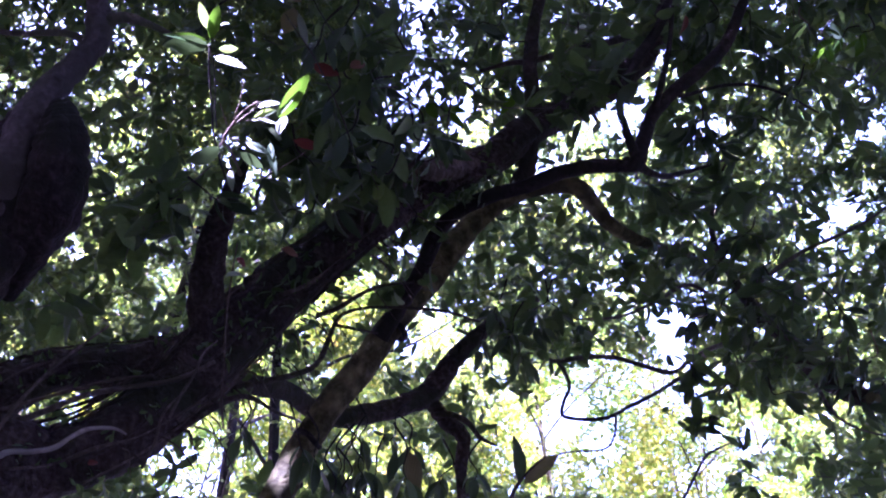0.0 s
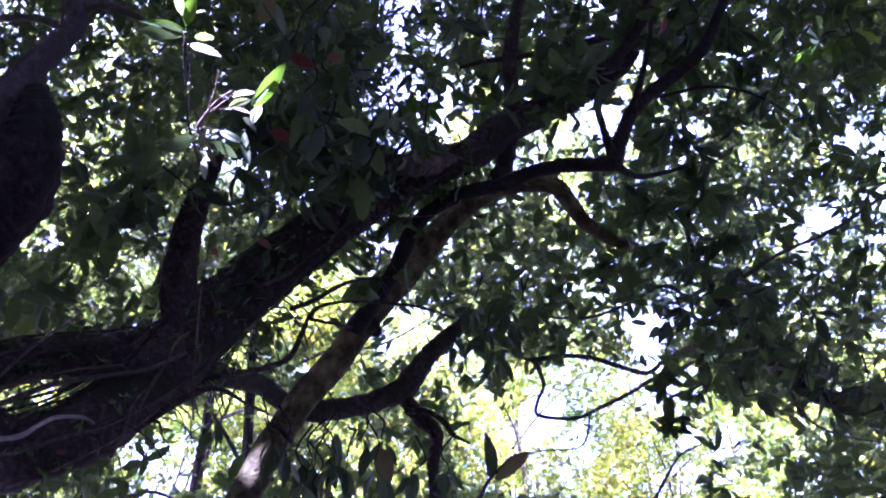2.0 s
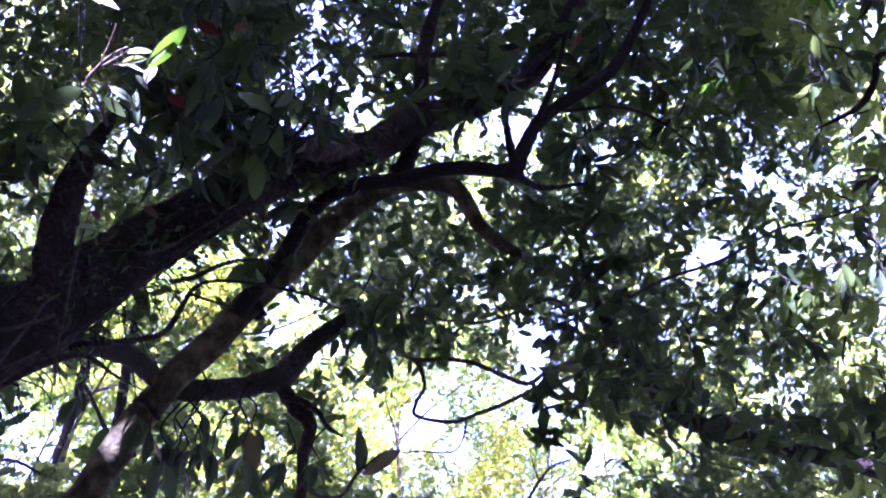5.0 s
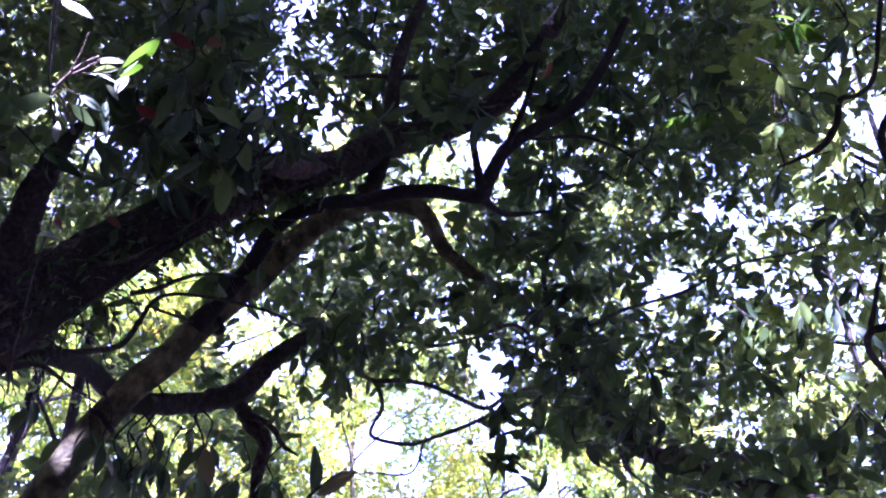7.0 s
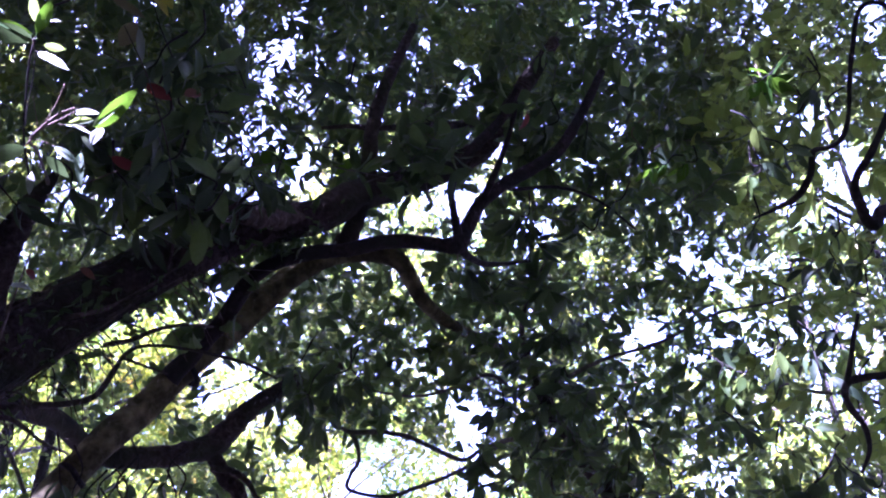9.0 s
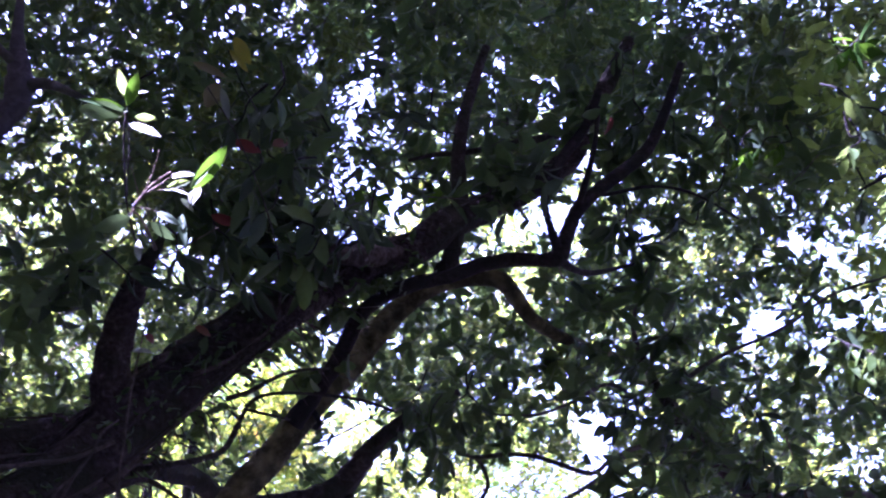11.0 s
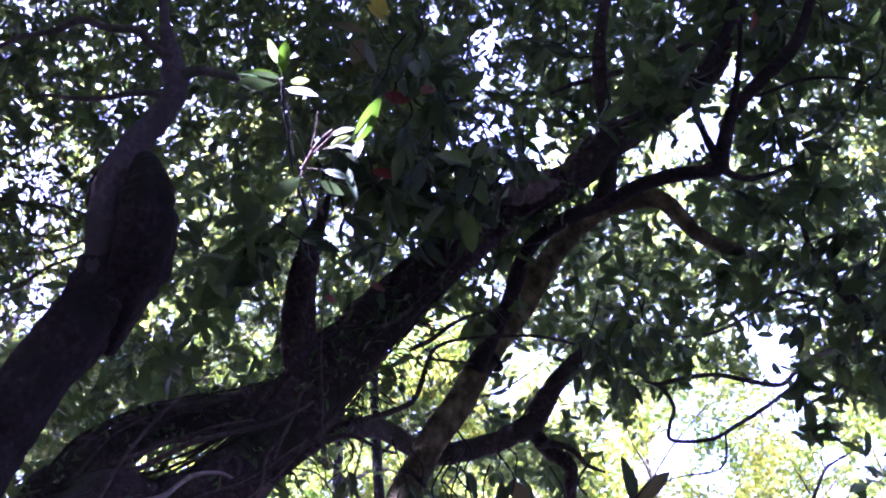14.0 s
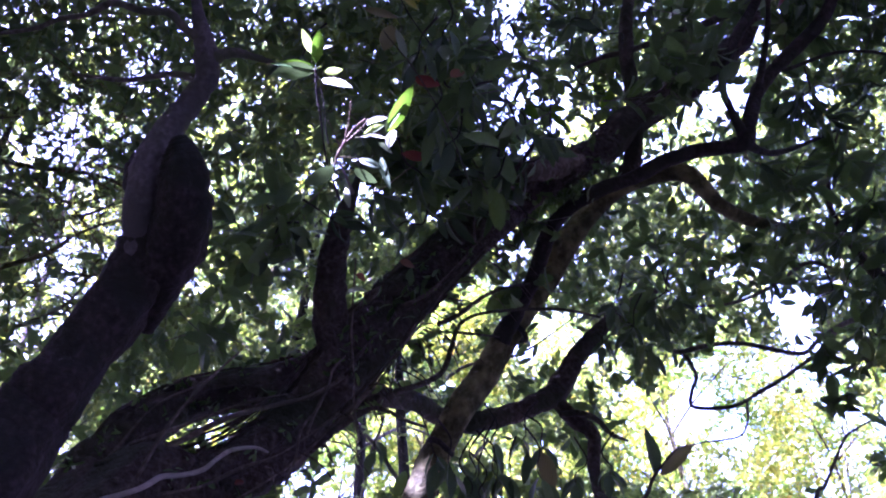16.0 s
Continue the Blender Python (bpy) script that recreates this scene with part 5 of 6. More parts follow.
shoot(forked_tree, (1.626, 4.568, 4.962), (-0.77, 0.38, -0.52), 7, 0.150, LEAF_DARK)
shoot(forked_tree, (2.117, 4.784, 4.328), (0.65, 0.45, -0.61), 7, 0.150, LEAF_DARK)
shoot(forked_tree, (2.177, 4.639, 4.524), (0.7, 0.42, -0.58), 6, 0.150, LEAF_DARK)
shoot(forked_tree, (2.09, 4.677, 4.1), (-0.69, 0.43, -0.59), 6, 0.140, LEAF_DARK)
shoot(forked_tree, (1.991, 4.668, 4.194), (-0.93, 0.22, -0.3), 6, 0.140, LEAF_DARK)
shoot(forked_tree, (2.185, 4.683, 4.006), (0.88, 0.28, -0.38), 6, 0.140, LEAF_DARK)
shoot(forked_tree, (1.891, 4.642, 4.315), (-0.92, 0.23, -0.32), 6, 0.140, LEAF_DARK)
shoot(forked_tree, (1.812, 4.635, 4.379), (0.87, 0.29, -0.4), 6, 0.140, LEAF_DARK)
shoot(forked_tree, (2.145, 4.602, 4.191), (-0.66, 0.44, -0.61), 6, 0.140, LEAF_DARK)
shoot(forked_tree, (2.239, 4.623, 4.071), (-0.57, 0.48, -0.67), 6, 0.140, LEAF_DARK)
single_leaf(forked_tree, (2.189, 4.557, 4.01), (2.193, 4.632, 3.992), (-0.5, -0.9, -0.29), 0.50, LEAF_OLIVE)
single_leaf(forked_tree, (2.165, 4.56, 4.025), (2.159, 4.645, 3.999), (-0.3, -0.9, -0.29), 0.50, LEAF_OLIVE)
single_leaf(forked_tree, (2.39, 4.815, 4.197), (2.379, 4.934, 4.12), (-0.01, -0.86, -0.22), 0.55, LEAF_OLIVE)
single_leaf(forked_tree, (2.39, 4.815, 4.197), (2.431, 4.919, 4.101), (0.3, -0.77, -0.41), 0.55, LEAF_DEAD)
single_leaf(forked_tree, (2.39, 4.815, 4.197), (2.473, 4.886, 4.126), (0.25, -0.41, -0.84), 0.55, LEAF_DEAD)
single_leaf(forked_tree, (2.39, 4.815, 4.197), (2.397, 4.906, 4.158), (0.13, -0.69, -0.47), 0.55, LEAF_DEAD)
single_leaf(forked_tree, (2.39, 4.815, 4.197), (2.457, 4.87, 4.171), (0.15, -0.44, -0.79), 0.55, LEAF_OLIVE)

hanging_tree = tree_base("hanging_tree", 3.9, 2.6, "thin grey tree with looping vine-like limbs and broad leaves", "near trees")
# near-black bark keeps these limbs dark where the sun would show them pale
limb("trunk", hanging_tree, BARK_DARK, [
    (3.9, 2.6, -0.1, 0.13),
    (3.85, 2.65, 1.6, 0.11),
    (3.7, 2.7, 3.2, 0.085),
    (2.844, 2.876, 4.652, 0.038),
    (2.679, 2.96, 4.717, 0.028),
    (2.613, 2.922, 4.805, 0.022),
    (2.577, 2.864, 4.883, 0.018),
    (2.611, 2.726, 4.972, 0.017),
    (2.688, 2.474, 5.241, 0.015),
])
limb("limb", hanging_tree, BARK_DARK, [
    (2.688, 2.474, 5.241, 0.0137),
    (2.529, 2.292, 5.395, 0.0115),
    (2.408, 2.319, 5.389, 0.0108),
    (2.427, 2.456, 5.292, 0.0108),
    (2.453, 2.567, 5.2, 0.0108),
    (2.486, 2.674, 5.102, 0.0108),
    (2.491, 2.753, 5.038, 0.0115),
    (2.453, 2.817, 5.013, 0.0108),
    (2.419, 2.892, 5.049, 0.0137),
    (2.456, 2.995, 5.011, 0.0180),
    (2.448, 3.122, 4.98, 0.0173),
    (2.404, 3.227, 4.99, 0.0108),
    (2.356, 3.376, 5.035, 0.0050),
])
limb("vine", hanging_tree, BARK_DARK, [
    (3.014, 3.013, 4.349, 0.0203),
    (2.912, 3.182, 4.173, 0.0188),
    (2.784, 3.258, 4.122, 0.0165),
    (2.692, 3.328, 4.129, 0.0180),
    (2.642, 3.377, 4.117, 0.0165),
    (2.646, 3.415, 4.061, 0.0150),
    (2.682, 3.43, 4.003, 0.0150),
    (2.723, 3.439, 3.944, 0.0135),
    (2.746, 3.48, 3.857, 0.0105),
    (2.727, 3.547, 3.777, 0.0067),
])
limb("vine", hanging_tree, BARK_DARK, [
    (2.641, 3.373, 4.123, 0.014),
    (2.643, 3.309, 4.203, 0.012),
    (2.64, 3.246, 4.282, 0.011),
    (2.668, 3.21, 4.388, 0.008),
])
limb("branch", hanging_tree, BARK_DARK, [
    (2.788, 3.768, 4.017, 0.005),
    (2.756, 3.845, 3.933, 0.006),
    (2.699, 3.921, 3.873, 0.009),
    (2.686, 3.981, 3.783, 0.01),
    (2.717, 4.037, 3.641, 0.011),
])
shoot(hanging_tree, (2.379, 2.744, 5.261), (0.03, 0.62, -0.79), 5, 0.128, LEAF_DARK)
shoot(hanging_tree, (2.326, 2.876, 5.194), (-0.28, 0.63, -0.72), 7, 0.128, LEAF_HALF_LIT)
shoot(hanging_tree, (2.447, 2.793, 5.18), (-0.34, 0.62, -0.7), 5, 0.128, LEAF_HALF_LIT)
shoot(hanging_tree, (2.378, 2.953, 5.098), (0.98, -0.02, -0.22), 7, 0.128, LEAF_DARK)
shoot(hanging_tree, (2.308, 3.05, 5.062), (0.95, 0.05, -0.3), 7, 0.128, LEAF_DARK)
shoot(hanging_tree, (2.221, 2.948, 5.201), (0.93, 0.09, -0.35), 5, 0.128, LEAF_HALF_LIT)
shoot(hanging_tree, (2.213, 3.158, 5.027), (-0.3, 0.63, -0.72), 6, 0.128, LEAF_HALF_LIT)
shoot(hanging_tree, (2.392, 3.228, 4.843), (-0.44, 0.61, -0.66), 6, 0.128, LEAF_HALF_LIT)
shoot(hanging_tree, (2.285, 3.301, 4.844), (-0.02, 0.62, -0.78), 5, 0.128, LEAF_DARK)
shoot(hanging_tree, (2.553, 3.179, 4.77), (-0.59, 0.57, -0.57), 7, 0.128, LEAF_HALF_LIT)
shoot(hanging_tree, (2.619, 3.236, 4.659), (0.04, 0.62, -0.79), 7, 0.128, LEAF_DARK)
shoot(hanging_tree, (2.683, 3.29, 4.546), (-0.8, 0.46, -0.38), 7, 0.128, LEAF_HALF_LIT)
shoot(hanging_tree, (2.603, 3.529, 4.338), (0.3, 0.56, -0.78), 6, 0.128, LEAF_DARK)
shoot(hanging_tree, (2.701, 3.536, 4.235), (0.76, 0.31, -0.58), 6, 0.128, LEAF_DARK)
shoot(hanging_tree, (2.663, 3.683, 4.07), (0.98, -0.18, -0.02), 7, 0.128, LEAF_HALF_LIT)
shoot(hanging_tree, (2.595, 3.81, 3.948), (0.79, 0.27, -0.55), 6, 0.128, LEAF_HALF_LIT)
shoot(hanging_tree, (2.833, 3.744, 3.779), (-0.78, 0.48, -0.41), 5, 0.128, LEAF_DARK)
shoot(hanging_tree, (2.474, 3.602, 4.361), (0.2, 0.58, -0.79), 5, 0.128, LEAF_HALF_LIT)
shoot(hanging_tree, (2.406, 3.843, 4.085), (0.89, 0.16, -0.43), 7, 0.128, LEAF_DARK)
shoot(hanging_tree, (2.369, 3.051, 5.728), (-0.66, 0.54, -0.52), 6, 0.150, LEAF_BACKLIT)
shoot(hanging_tree, (2.515, 3.064, 5.635), (0.99, -0.17, -0.04), 6, 0.120, LEAF_HALF_LIT)
shoot(hanging_tree, (2.296, 3.131, 5.709), (-0.62, 0.56, -0.55), 6, 0.120, LEAF_HALF_LIT)
shoot(hanging_tree, (2.537, 2.971, 5.688), (-0.49, 0.6, -0.63), 6, 0.120, LEAF_HALF_LIT)
shoot(hanging_tree, (2.438, 3.007, 5.721), (0.98, -0.22, 0.03), 6, 0.150, LEAF_BACKLIT)
shoot(hanging_tree, (2.563, 4.289, 4.676), (0.42, 0.51, -0.75), 5, 0.112, LEAF_HALF_LIT)
shoot(hanging_tree, (2.626, 4.303, 4.606), (-0.28, 0.63, -0.72), 5, 0.112, LEAF_HALF_LIT)
shoot(hanging_tree, (2.655, 4.243, 4.665), (-0.24, 0.63, -0.74), 5, 0.112, LEAF_HALF_LIT)
shoot(hanging_tree, (2.587, 4.015, 4.652), (-0.86, 0.41, -0.3), 6, 0.136, LEAF_HALF_LIT)
shoot(hanging_tree, (2.721, 3.997, 4.56), (-0.04, 0.62, -0.78), 6, 0.136, LEAF_DARK)
shoot(hanging_tree, (2.692, 4.101, 4.444), (-0.64, 0.55, -0.54), 6, 0.136, LEAF_HALF_LIT)
shoot(hanging_tree, (2.828, 3.99, 4.471), (-0.88, 0.39, -0.27), 6, 0.136, LEAF_HALF_LIT)
shoot(hanging_tree, (2.988, 3.787, 4.581), (0.5, 0.47, -0.72), 6, 0.136, LEAF_HALF_LIT)
shoot(hanging_tree, (3.055, 3.852, 4.429), (-0.19, 0.63, -0.75), 6, 0.136, LEAF_HALF_LIT)
shoot(hanging_tree, (2.904, 3.764, 4.689), (-0.57, 0.58, -0.59), 6, 0.136, LEAF_DARK)
shoot(hanging_tree, (2.746, 3.778, 4.81), (0.55, 0.45, -0.71), 6, 0.136, LEAF_DARK)
shoot(hanging_tree, (2.959, 3.495, 4.938), (-0.63, 0.55, -0.54), 6, 0.136, LEAF_DARK)
shoot(hanging_tree, (2.825, 3.405, 5.136), (0.53, 0.46, -0.71), 6, 0.136, LEAF_DARK)
shoot(hanging_tree, (2.971, 3.405, 5.018), (0.71, 0.34, -0.61), 6, 0.136, LEAF_HALF_LIT)
shoot(hanging_tree, (2.753, 3.613, 4.985), (-0.6, 0.57, -0.57), 6, 0.136, LEAF_DARK)
shoot(hanging_tree, (3.055, 3.969, 4.265), (-0.13, 0.63, -0.77), 6, 0.136, LEAF_HALF_LIT)
shoot(hanging_tree, (3.007, 4.109, 4.106), (-0.02, 0.62, -0.78), 6, 0.136, LEAF_DARK)
shoot(hanging_tree, (2.88, 4.245, 4.026), (-0.34, 0.62, -0.7), 6, 0.136, LEAF_HALF_LIT)
shoot(hanging_tree, (3.07, 4.197, 3.878), (-0.8, 0.46, -0.39), 6, 0.136, LEAF_HALF_LIT)
shoot(hanging_tree, (3.119, 4.052, 4.063), (0.92, 0.12, -0.38), 6, 0.136, LEAF_DARK)


def leaf_clumps(tree, spots, seed, low, high, each=4):
    """Dense clumps of large leaves: places and radii."""
    rng = np.random.default_rng(seed)
    at = []
    for x, y, z, r in spots:
        at.append(np.array((x, y, z)) + rng.normal(0, r * 0.55, (each, 3)))
    at = np.vstack(at)
    ob = crown(tree, at, rng.uniform(low, high, len(at)), LEAF_CROWN, seed, each=6, droop=0.4)
    ob.name = "leaf_clump"


leaf_clumps(leaning_tree, [
    (-0.28, 2.61, 4.49, 0.11),
    (-0.31, 2.74, 4.36, 0.10),
    (-1.11, 3.22, 4.23, 0.11),
    (-1.27, 3.34, 4.17, 0.11),
    (0.35, 4.68, 4.47, 0.15),
    (-1.53, 3.63, 3.97, 0.13),
    (-0.67, 3.15, 4.39, 0.08),
    (-0.56, 3.22, 4.34, 0.08),
    (-0.46, 3.16, 4.42, 0.08),
    (-0.34, 3.20, 4.39, 0.08),
    (-0.40, 3.11, 4.48, 0.08),
    (-0.22, 3.14, 4.47, 0.08),
    (-0.73, 3.06, 4.47, 0.08),
    (-0.59, 3.09, 4.48, 0.08),
    (-0.15, 4.05, 4.69, 0.10),
    (-0.24, 4.30, 4.51, 0.09),
    (-0.35, 3.58, 4.62, 0.11),
    (0.58, 3.46, 4.95, 0.09),
    (0.68, 3.39, 5.00, 0.09),
    (0.78, 3.30, 5.06, 0.09),
], 301, 0.12, 0.17)
leaf_clumps(slender_tree, [
    (2.01, 3.74, 5.41, 0.19),
    (1.51, 3.57, 5.64, 0.19),
    (1.36, 4.09, 5.33, 0.13),
    (1.03, 3.40, 5.72, 0.18),
    (1.79, 3.44, 5.72, 0.19),
    (1.26, 3.66, 5.58, 0.14),
    (1.85, 3.27, 5.82, 0.16),
    (0.74, 3.45, 5.42, 0.17),
    (0.61, 3.60, 5.30, 0.14),
    (1.35, 3.75, 5.54, 0.16),
    (1.54, 4.31, 5.16, 0.18),
    (1.31, 4.44, 5.10, 0.16),
    (1.77, 4.51, 4.96, 0.18),
    (1.81, 3.66, 5.57, 0.19),
    (1.71, 3.69, 5.52, 0.17),
    (1.50, 3.33, 5.78, 0.17),
    (1.11, 4.72, 4.96, 0.16),
    (1.36, 3.49, 5.69, 0.18),
    (2.28, 3.55, 5.37, 0.16),
    (2.10, 3.24, 5.86, 0.16),
    (2.14, 3.44, 5.69, 0.14),
    (1.07, 3.57, 5.57, 0.12),
], 302, 0.12, 0.16)

leaf_clumps(forked_tree, [
    (1.37, 4.86, 4.05, 0.12),
    (1.48, 4.68, 4.10, 0.12),
    (1.64, 4.57, 4.21, 0.14),
    (1.36, 4.85, 4.29, 0.10),
    (1.74, 4.37, 4.27, 0.14),
    (1.55, 4.49, 4.39, 0.13),
    (1.89, 4.31, 4.07, 0.14),
    (1.67, 4.29, 4.45, 0.13),
    (2.33, 4.20, 3.74, 0.12),
    (2.47, 3.94, 3.61, 0.13),
    (2.60, 3.74, 3.57, 0.13),
    (2.39, 4.01, 3.80, 0.12),
    (2.18, 4.21, 3.87, 0.10),
    (2.51, 3.72, 3.71, 0.12),
], 303, 0.11, 0.15)


sapling = tree_base("sapling", 0.98, 6.51, "slim bare sapling stem bending over below the canopy", category="sapling")
limb("stem", sapling, BARK_GREY, [
    (0.98, 6.51, -0.1, 0.03),
    (1.06, 6.49, 1.6, 0.026),
    (1.23, 6.44, 3.1, 0.02),
    (1.484, 6.411, 4.050, 0.016),
    (1.562, 6.348, 4.166, 0.012),
    (1.634, 6.258, 4.283, 0.0105),
    (1.711, 6.153, 4.397, 0.009),
    (1.776, 6.070, 4.415, 0.007),
    (1.852, 6.036, 4.440, 0.005),
    (1.918, 5.953, 4.450, 0.003),
])
limb("twig", sapling, BARK_GREY, [
    (1.711, 6.153, 4.397, 0.006),
    (1.702, 6.127, 4.457, 0.004),
    (1.707, 6.076, 4.515, 0.002),
])

# ---- slim trees of the understorey, between the near trees and the sunlit ones ----
def understorey_tree(x, y, h, r, seed):
    tree = tree_base("understorey_tree", x, y, "slim understorey tree with loose mid-green hanging leaves", "understorey trees")
    rnd, rng = random.Random(seed), np.random.default_rng(seed)
    lean = rnd.uniform(-0.3, 0.3)
    limb("trunk", tree, BARK_GREY, [(x, y, -0.1, 0.05), (x + lean * 0.4, y, h * 0.35, 0.038), (x + lean, y + 0.1, h * 0.7, 0.024), (x + lean * 0.8, y, h, 0.008)])
    spots = []
    for k in range(9):
        a, z0 = k * 2.4 + seed, h * (0.5 + 0.055 * k)
        s0, way = Vector((x + lean * 0.9, y, z0)), Vector((math.cos(a), math.sin(a), rnd.uniform(0.1, 0.6)))
        line = [s0, s0 + way * r * 0.4 + Vector((0, 0, 0.08)), s0 + way * r * 0.75, s0 + way * r * 1.05 - Vector((0, 0, 0.16))]
        limb("branch", tree, BARK_GREY, [(*q, 0.014 - 0.0038 * i) for i, q in enumerate(line)])
        for q in line[1:]:
            spots.append(np.array(q) + rng.normal(0, 0.16, (9, 3)))
    spots = np.vstack(spots)
    crown(tree, spots, rng.uniform(0.11, 0.18, len(spots)), LEAF_BACK, seed, plain=True, each=6, droop=0.9)


for i, (x, y, h, r) in enumerate([(-2.9, 9.3, 5.6, 0.8), (-1.5, 10.0, 6.0, 0.9), (-0.2, 9.6, 5.8, 0.8), (1.0, 10.4, 5.7, 0.8), (5.5, 8.6, 5.9, 0.9), (6.9, 8.9, 6.4, 0.9)]):
    understorey_tree(x, y, h, r, 400 + i)


# ---- canopy behind them ----
def canopy():
    rng = np.random.default_rng(5)
    n = 200000
    p = np.stack([rng.uniform(-10, 10.5, n), rng.uniform(3.0, 13.5, n), rng.uniform(2.8, 13.5, n)], 1)
    v = p - STAND
    far = np.linalg.norm(v, axis=1)
    rise = v[:, 2] / np.hypot(v[:, 0], v[:, 1])
    lumps = np.array([noise.noise(Vector(q) * 0.9) for q in p.tolist()])
    keep = (rng.uniform(size=n) < np.where(far > 8, 1.0, 0.55)) & (far > 5.6) & (rise > 0.3) & (rise < 2.0) & (far < 14) & (rng.uniform(size=n) < np.clip(0.7 + 0.85 * lumps, 0.25, 1.0))
    p = p[keep]
    p = thinned(p, rng, OPENINGS, usual=0.765, thick=THICK_WEST + THICK_NORTH + THICK_EAST)
    return p, rng


CANOPY, CANOPY_RNG = canopy()
NEAR = [(leaning_tree, (-0.6, 5.6, 5.0)), (burl_tree, (-2.6, 5.0, 5.0)), (slender_tree, (0.9, 6.0, 5.6)), (forked_tree, (2.3, 5.8, 5.4)), (hanging_tree, (4.2, 4.6, 5.0))]
BACK = []
for i, (x, y, h, lean) in enumerate([(-6.2, 7.4, 11.0, 0.4), (-3.4, 9.2, 12.0, 0.6), (-1.6, 10.4, 12.0, -0.3), (-2.6, 11.2, 12.0, 0.1), (7.6, 10.0, 11.5, -0.2), (6.8, 7.2, 11.0, -0.4), (-7.5, 11.0, 12.5, 0.3), (8.8, 11.6, 12.5, 0.2)]):
    back_tree = tree_base("forest_tree", x, y, "tall forest tree with grey bark and small dense leaves", "trees behind")
    limb("trunk", back_tree, BARK_DARK, [(x, y, -0.1, 0.11), (x + 0.2 * lean, y, h * 0.3, 0.08), (x + lean, y - 0.2, h * 0.6, 0.055), (x + 1.3 * lean, y - 0.1, h * 0.85, 0.035), (x + 1.2 * lean, y, h, 0.02)])
    for k in range(6):
        a, z0 = k * 2.1 + i, h * (0.42 + 0.08 * k)
        s = Vector((x + lean * z0 / h * 1.4, y - 0.15, z0))
        way = Vector((math.cos(a), math.sin(a), 0.5))
        limb("limb", back_tree, BARK_GREY, [(*s, 0.026), (*(s + way * 0.7 + Vector((0, 0, 0.15))), 0.02), (*(s + way * 1.4 - Vector((0, 0, 0.1))), 0.014), (*(s + way * 2.2), 0.005)])
    BACK.append((back_tree, (x + lean, y, h * 0.68)))
OWNERS = NEAR + BACK


def dense_sprays(lanes, seed, each):
    """Further sprays along set sight lines, to close the camera's view there."""
    rng = np.random.default_rng(seed)
    at = []
    for x, y, z, half, share in lanes:
        n = int(each * share * (half / 0.05) ** 2)
        way = np.array((x, y, z)) + rng.normal(0, half * 0.6, (n, 3))
        way /= np.linalg.norm(way, axis=1)[:, None]
        at.append(STAND + way * rng.uniform(8.4, 12.5, (n, 1)))
    return thinned(np.vstack(at), rng, OPENINGS)


DENSE_WEST = ways([
    (-38.8, 44.3, 2.55, 1.00),
    (-36.6, 40.9, 1.91, 1.00),
    (-35.3, 34.2, 2.23, 1.00),
    (-34.8, 45.4, 2.23, 0.52),
    (-34.5, 37.1, 1.91, 0.70),
    (-31.7, 32.5, 1.91, 0.58),
    (-29.7, 42.1, 1.91, 0.64),
    (-29.5, 44.3, 2.55, 0.64),
    (-29.5, 26.9, 1.59, 1.60),
    (-28.8, 27.9, 1.59, 1.60),
    (-28.4, 28.9, 1.59, 1.60),
    (-27.4, 30.2, 1.59, 1.60),
    (-27.2, 32.1, 1.59, 1.60),
    (-27.0, 48.5, 1.91, 1.00),
    (-25.6, 31.1, 1.59, 1.60),
    (-24.9, 32.4, 1.59, 1.60),
    (-24.7, 43.4, 1.91, 0.64),
    (-24.4, 45.9, 2.55, 0.64),
    (-24.0, 30.1, 1.59, 1.60),
    (-23.7, 40.2, 1.91, 0.28),
])
DENSE_NORTH_WEST = ways([
    (-22.9, 31.4, 1.59, 1.60),
    (-22.7, 45.3, 1.91, 1.00),
    (-22.5, 47.6, 2.23, 1.00),
    (-21.0, 37.6, 1.91, 1.00),
    (-20.6, 43.3, 1.91, 1.00),
    (-20.4, 51.9, 2.23, 1.00),
    (-19.9, 45.0, 1.91, 1.00),
    (-19.8, 39.5, 1.91, 1.00),
    (-18.7, 40.5, 1.91, 1.00),
    (-16.2, 44.0, 2.23, 1.00),
    (-15.8, 48.3, 2.23, 1.00),
    (-15.2, 46.9, 1.91, 1.00),
    (-14.3, 42.1, 1.91, 1.00),
    (-11.0, 44.1, 2.23, 1.00),
    (-10.4, 43.2, 1.91, 1.00),
    (-10.2, 47.7, 2.23, 1.00),
    (-10.2, 46.9, 2.55, 1.00),
    (-8.3, 47.3, 1.91, 1.00),
    (-7.2, 44.0, 2.23, 1.00),
])
DENSE_NORTH = ways([
    (-4.8, 35.3, 1.91, 0.52),
    (-4.8, 47.8, 2.55, 1.00),
    (-3.6, 42.6, 1.91, 0.34),
    (-3.2, 43.2, 1.91, 0.34),
    (-2.9, 53.0, 2.23, 1.00),
    (-2.4, 51.4, 1.91, 1.00),
    (5.3, 53.4, 1.91, 2.00),
    (5.6, 39.4, 1.59, 1.00),
    (6.9, 45.9, 1.59, 1.00),
    (8.0, 36.4, 1.59, 1.00),
    (14.1, 44.9, 1.27, 0.41),
    (15.2, 50.9, 2.55, 1.00),
    (15.9, 52.2, 2.23, 1.00),
    (15.9, 49.9, 2.23, 1.00),
    (19.2, 50.4, 1.91, 1.00),
    (20.5, 51.0, 2.23, 1.00),
    (20.7, 49.7, 2.55, 1.00),
])
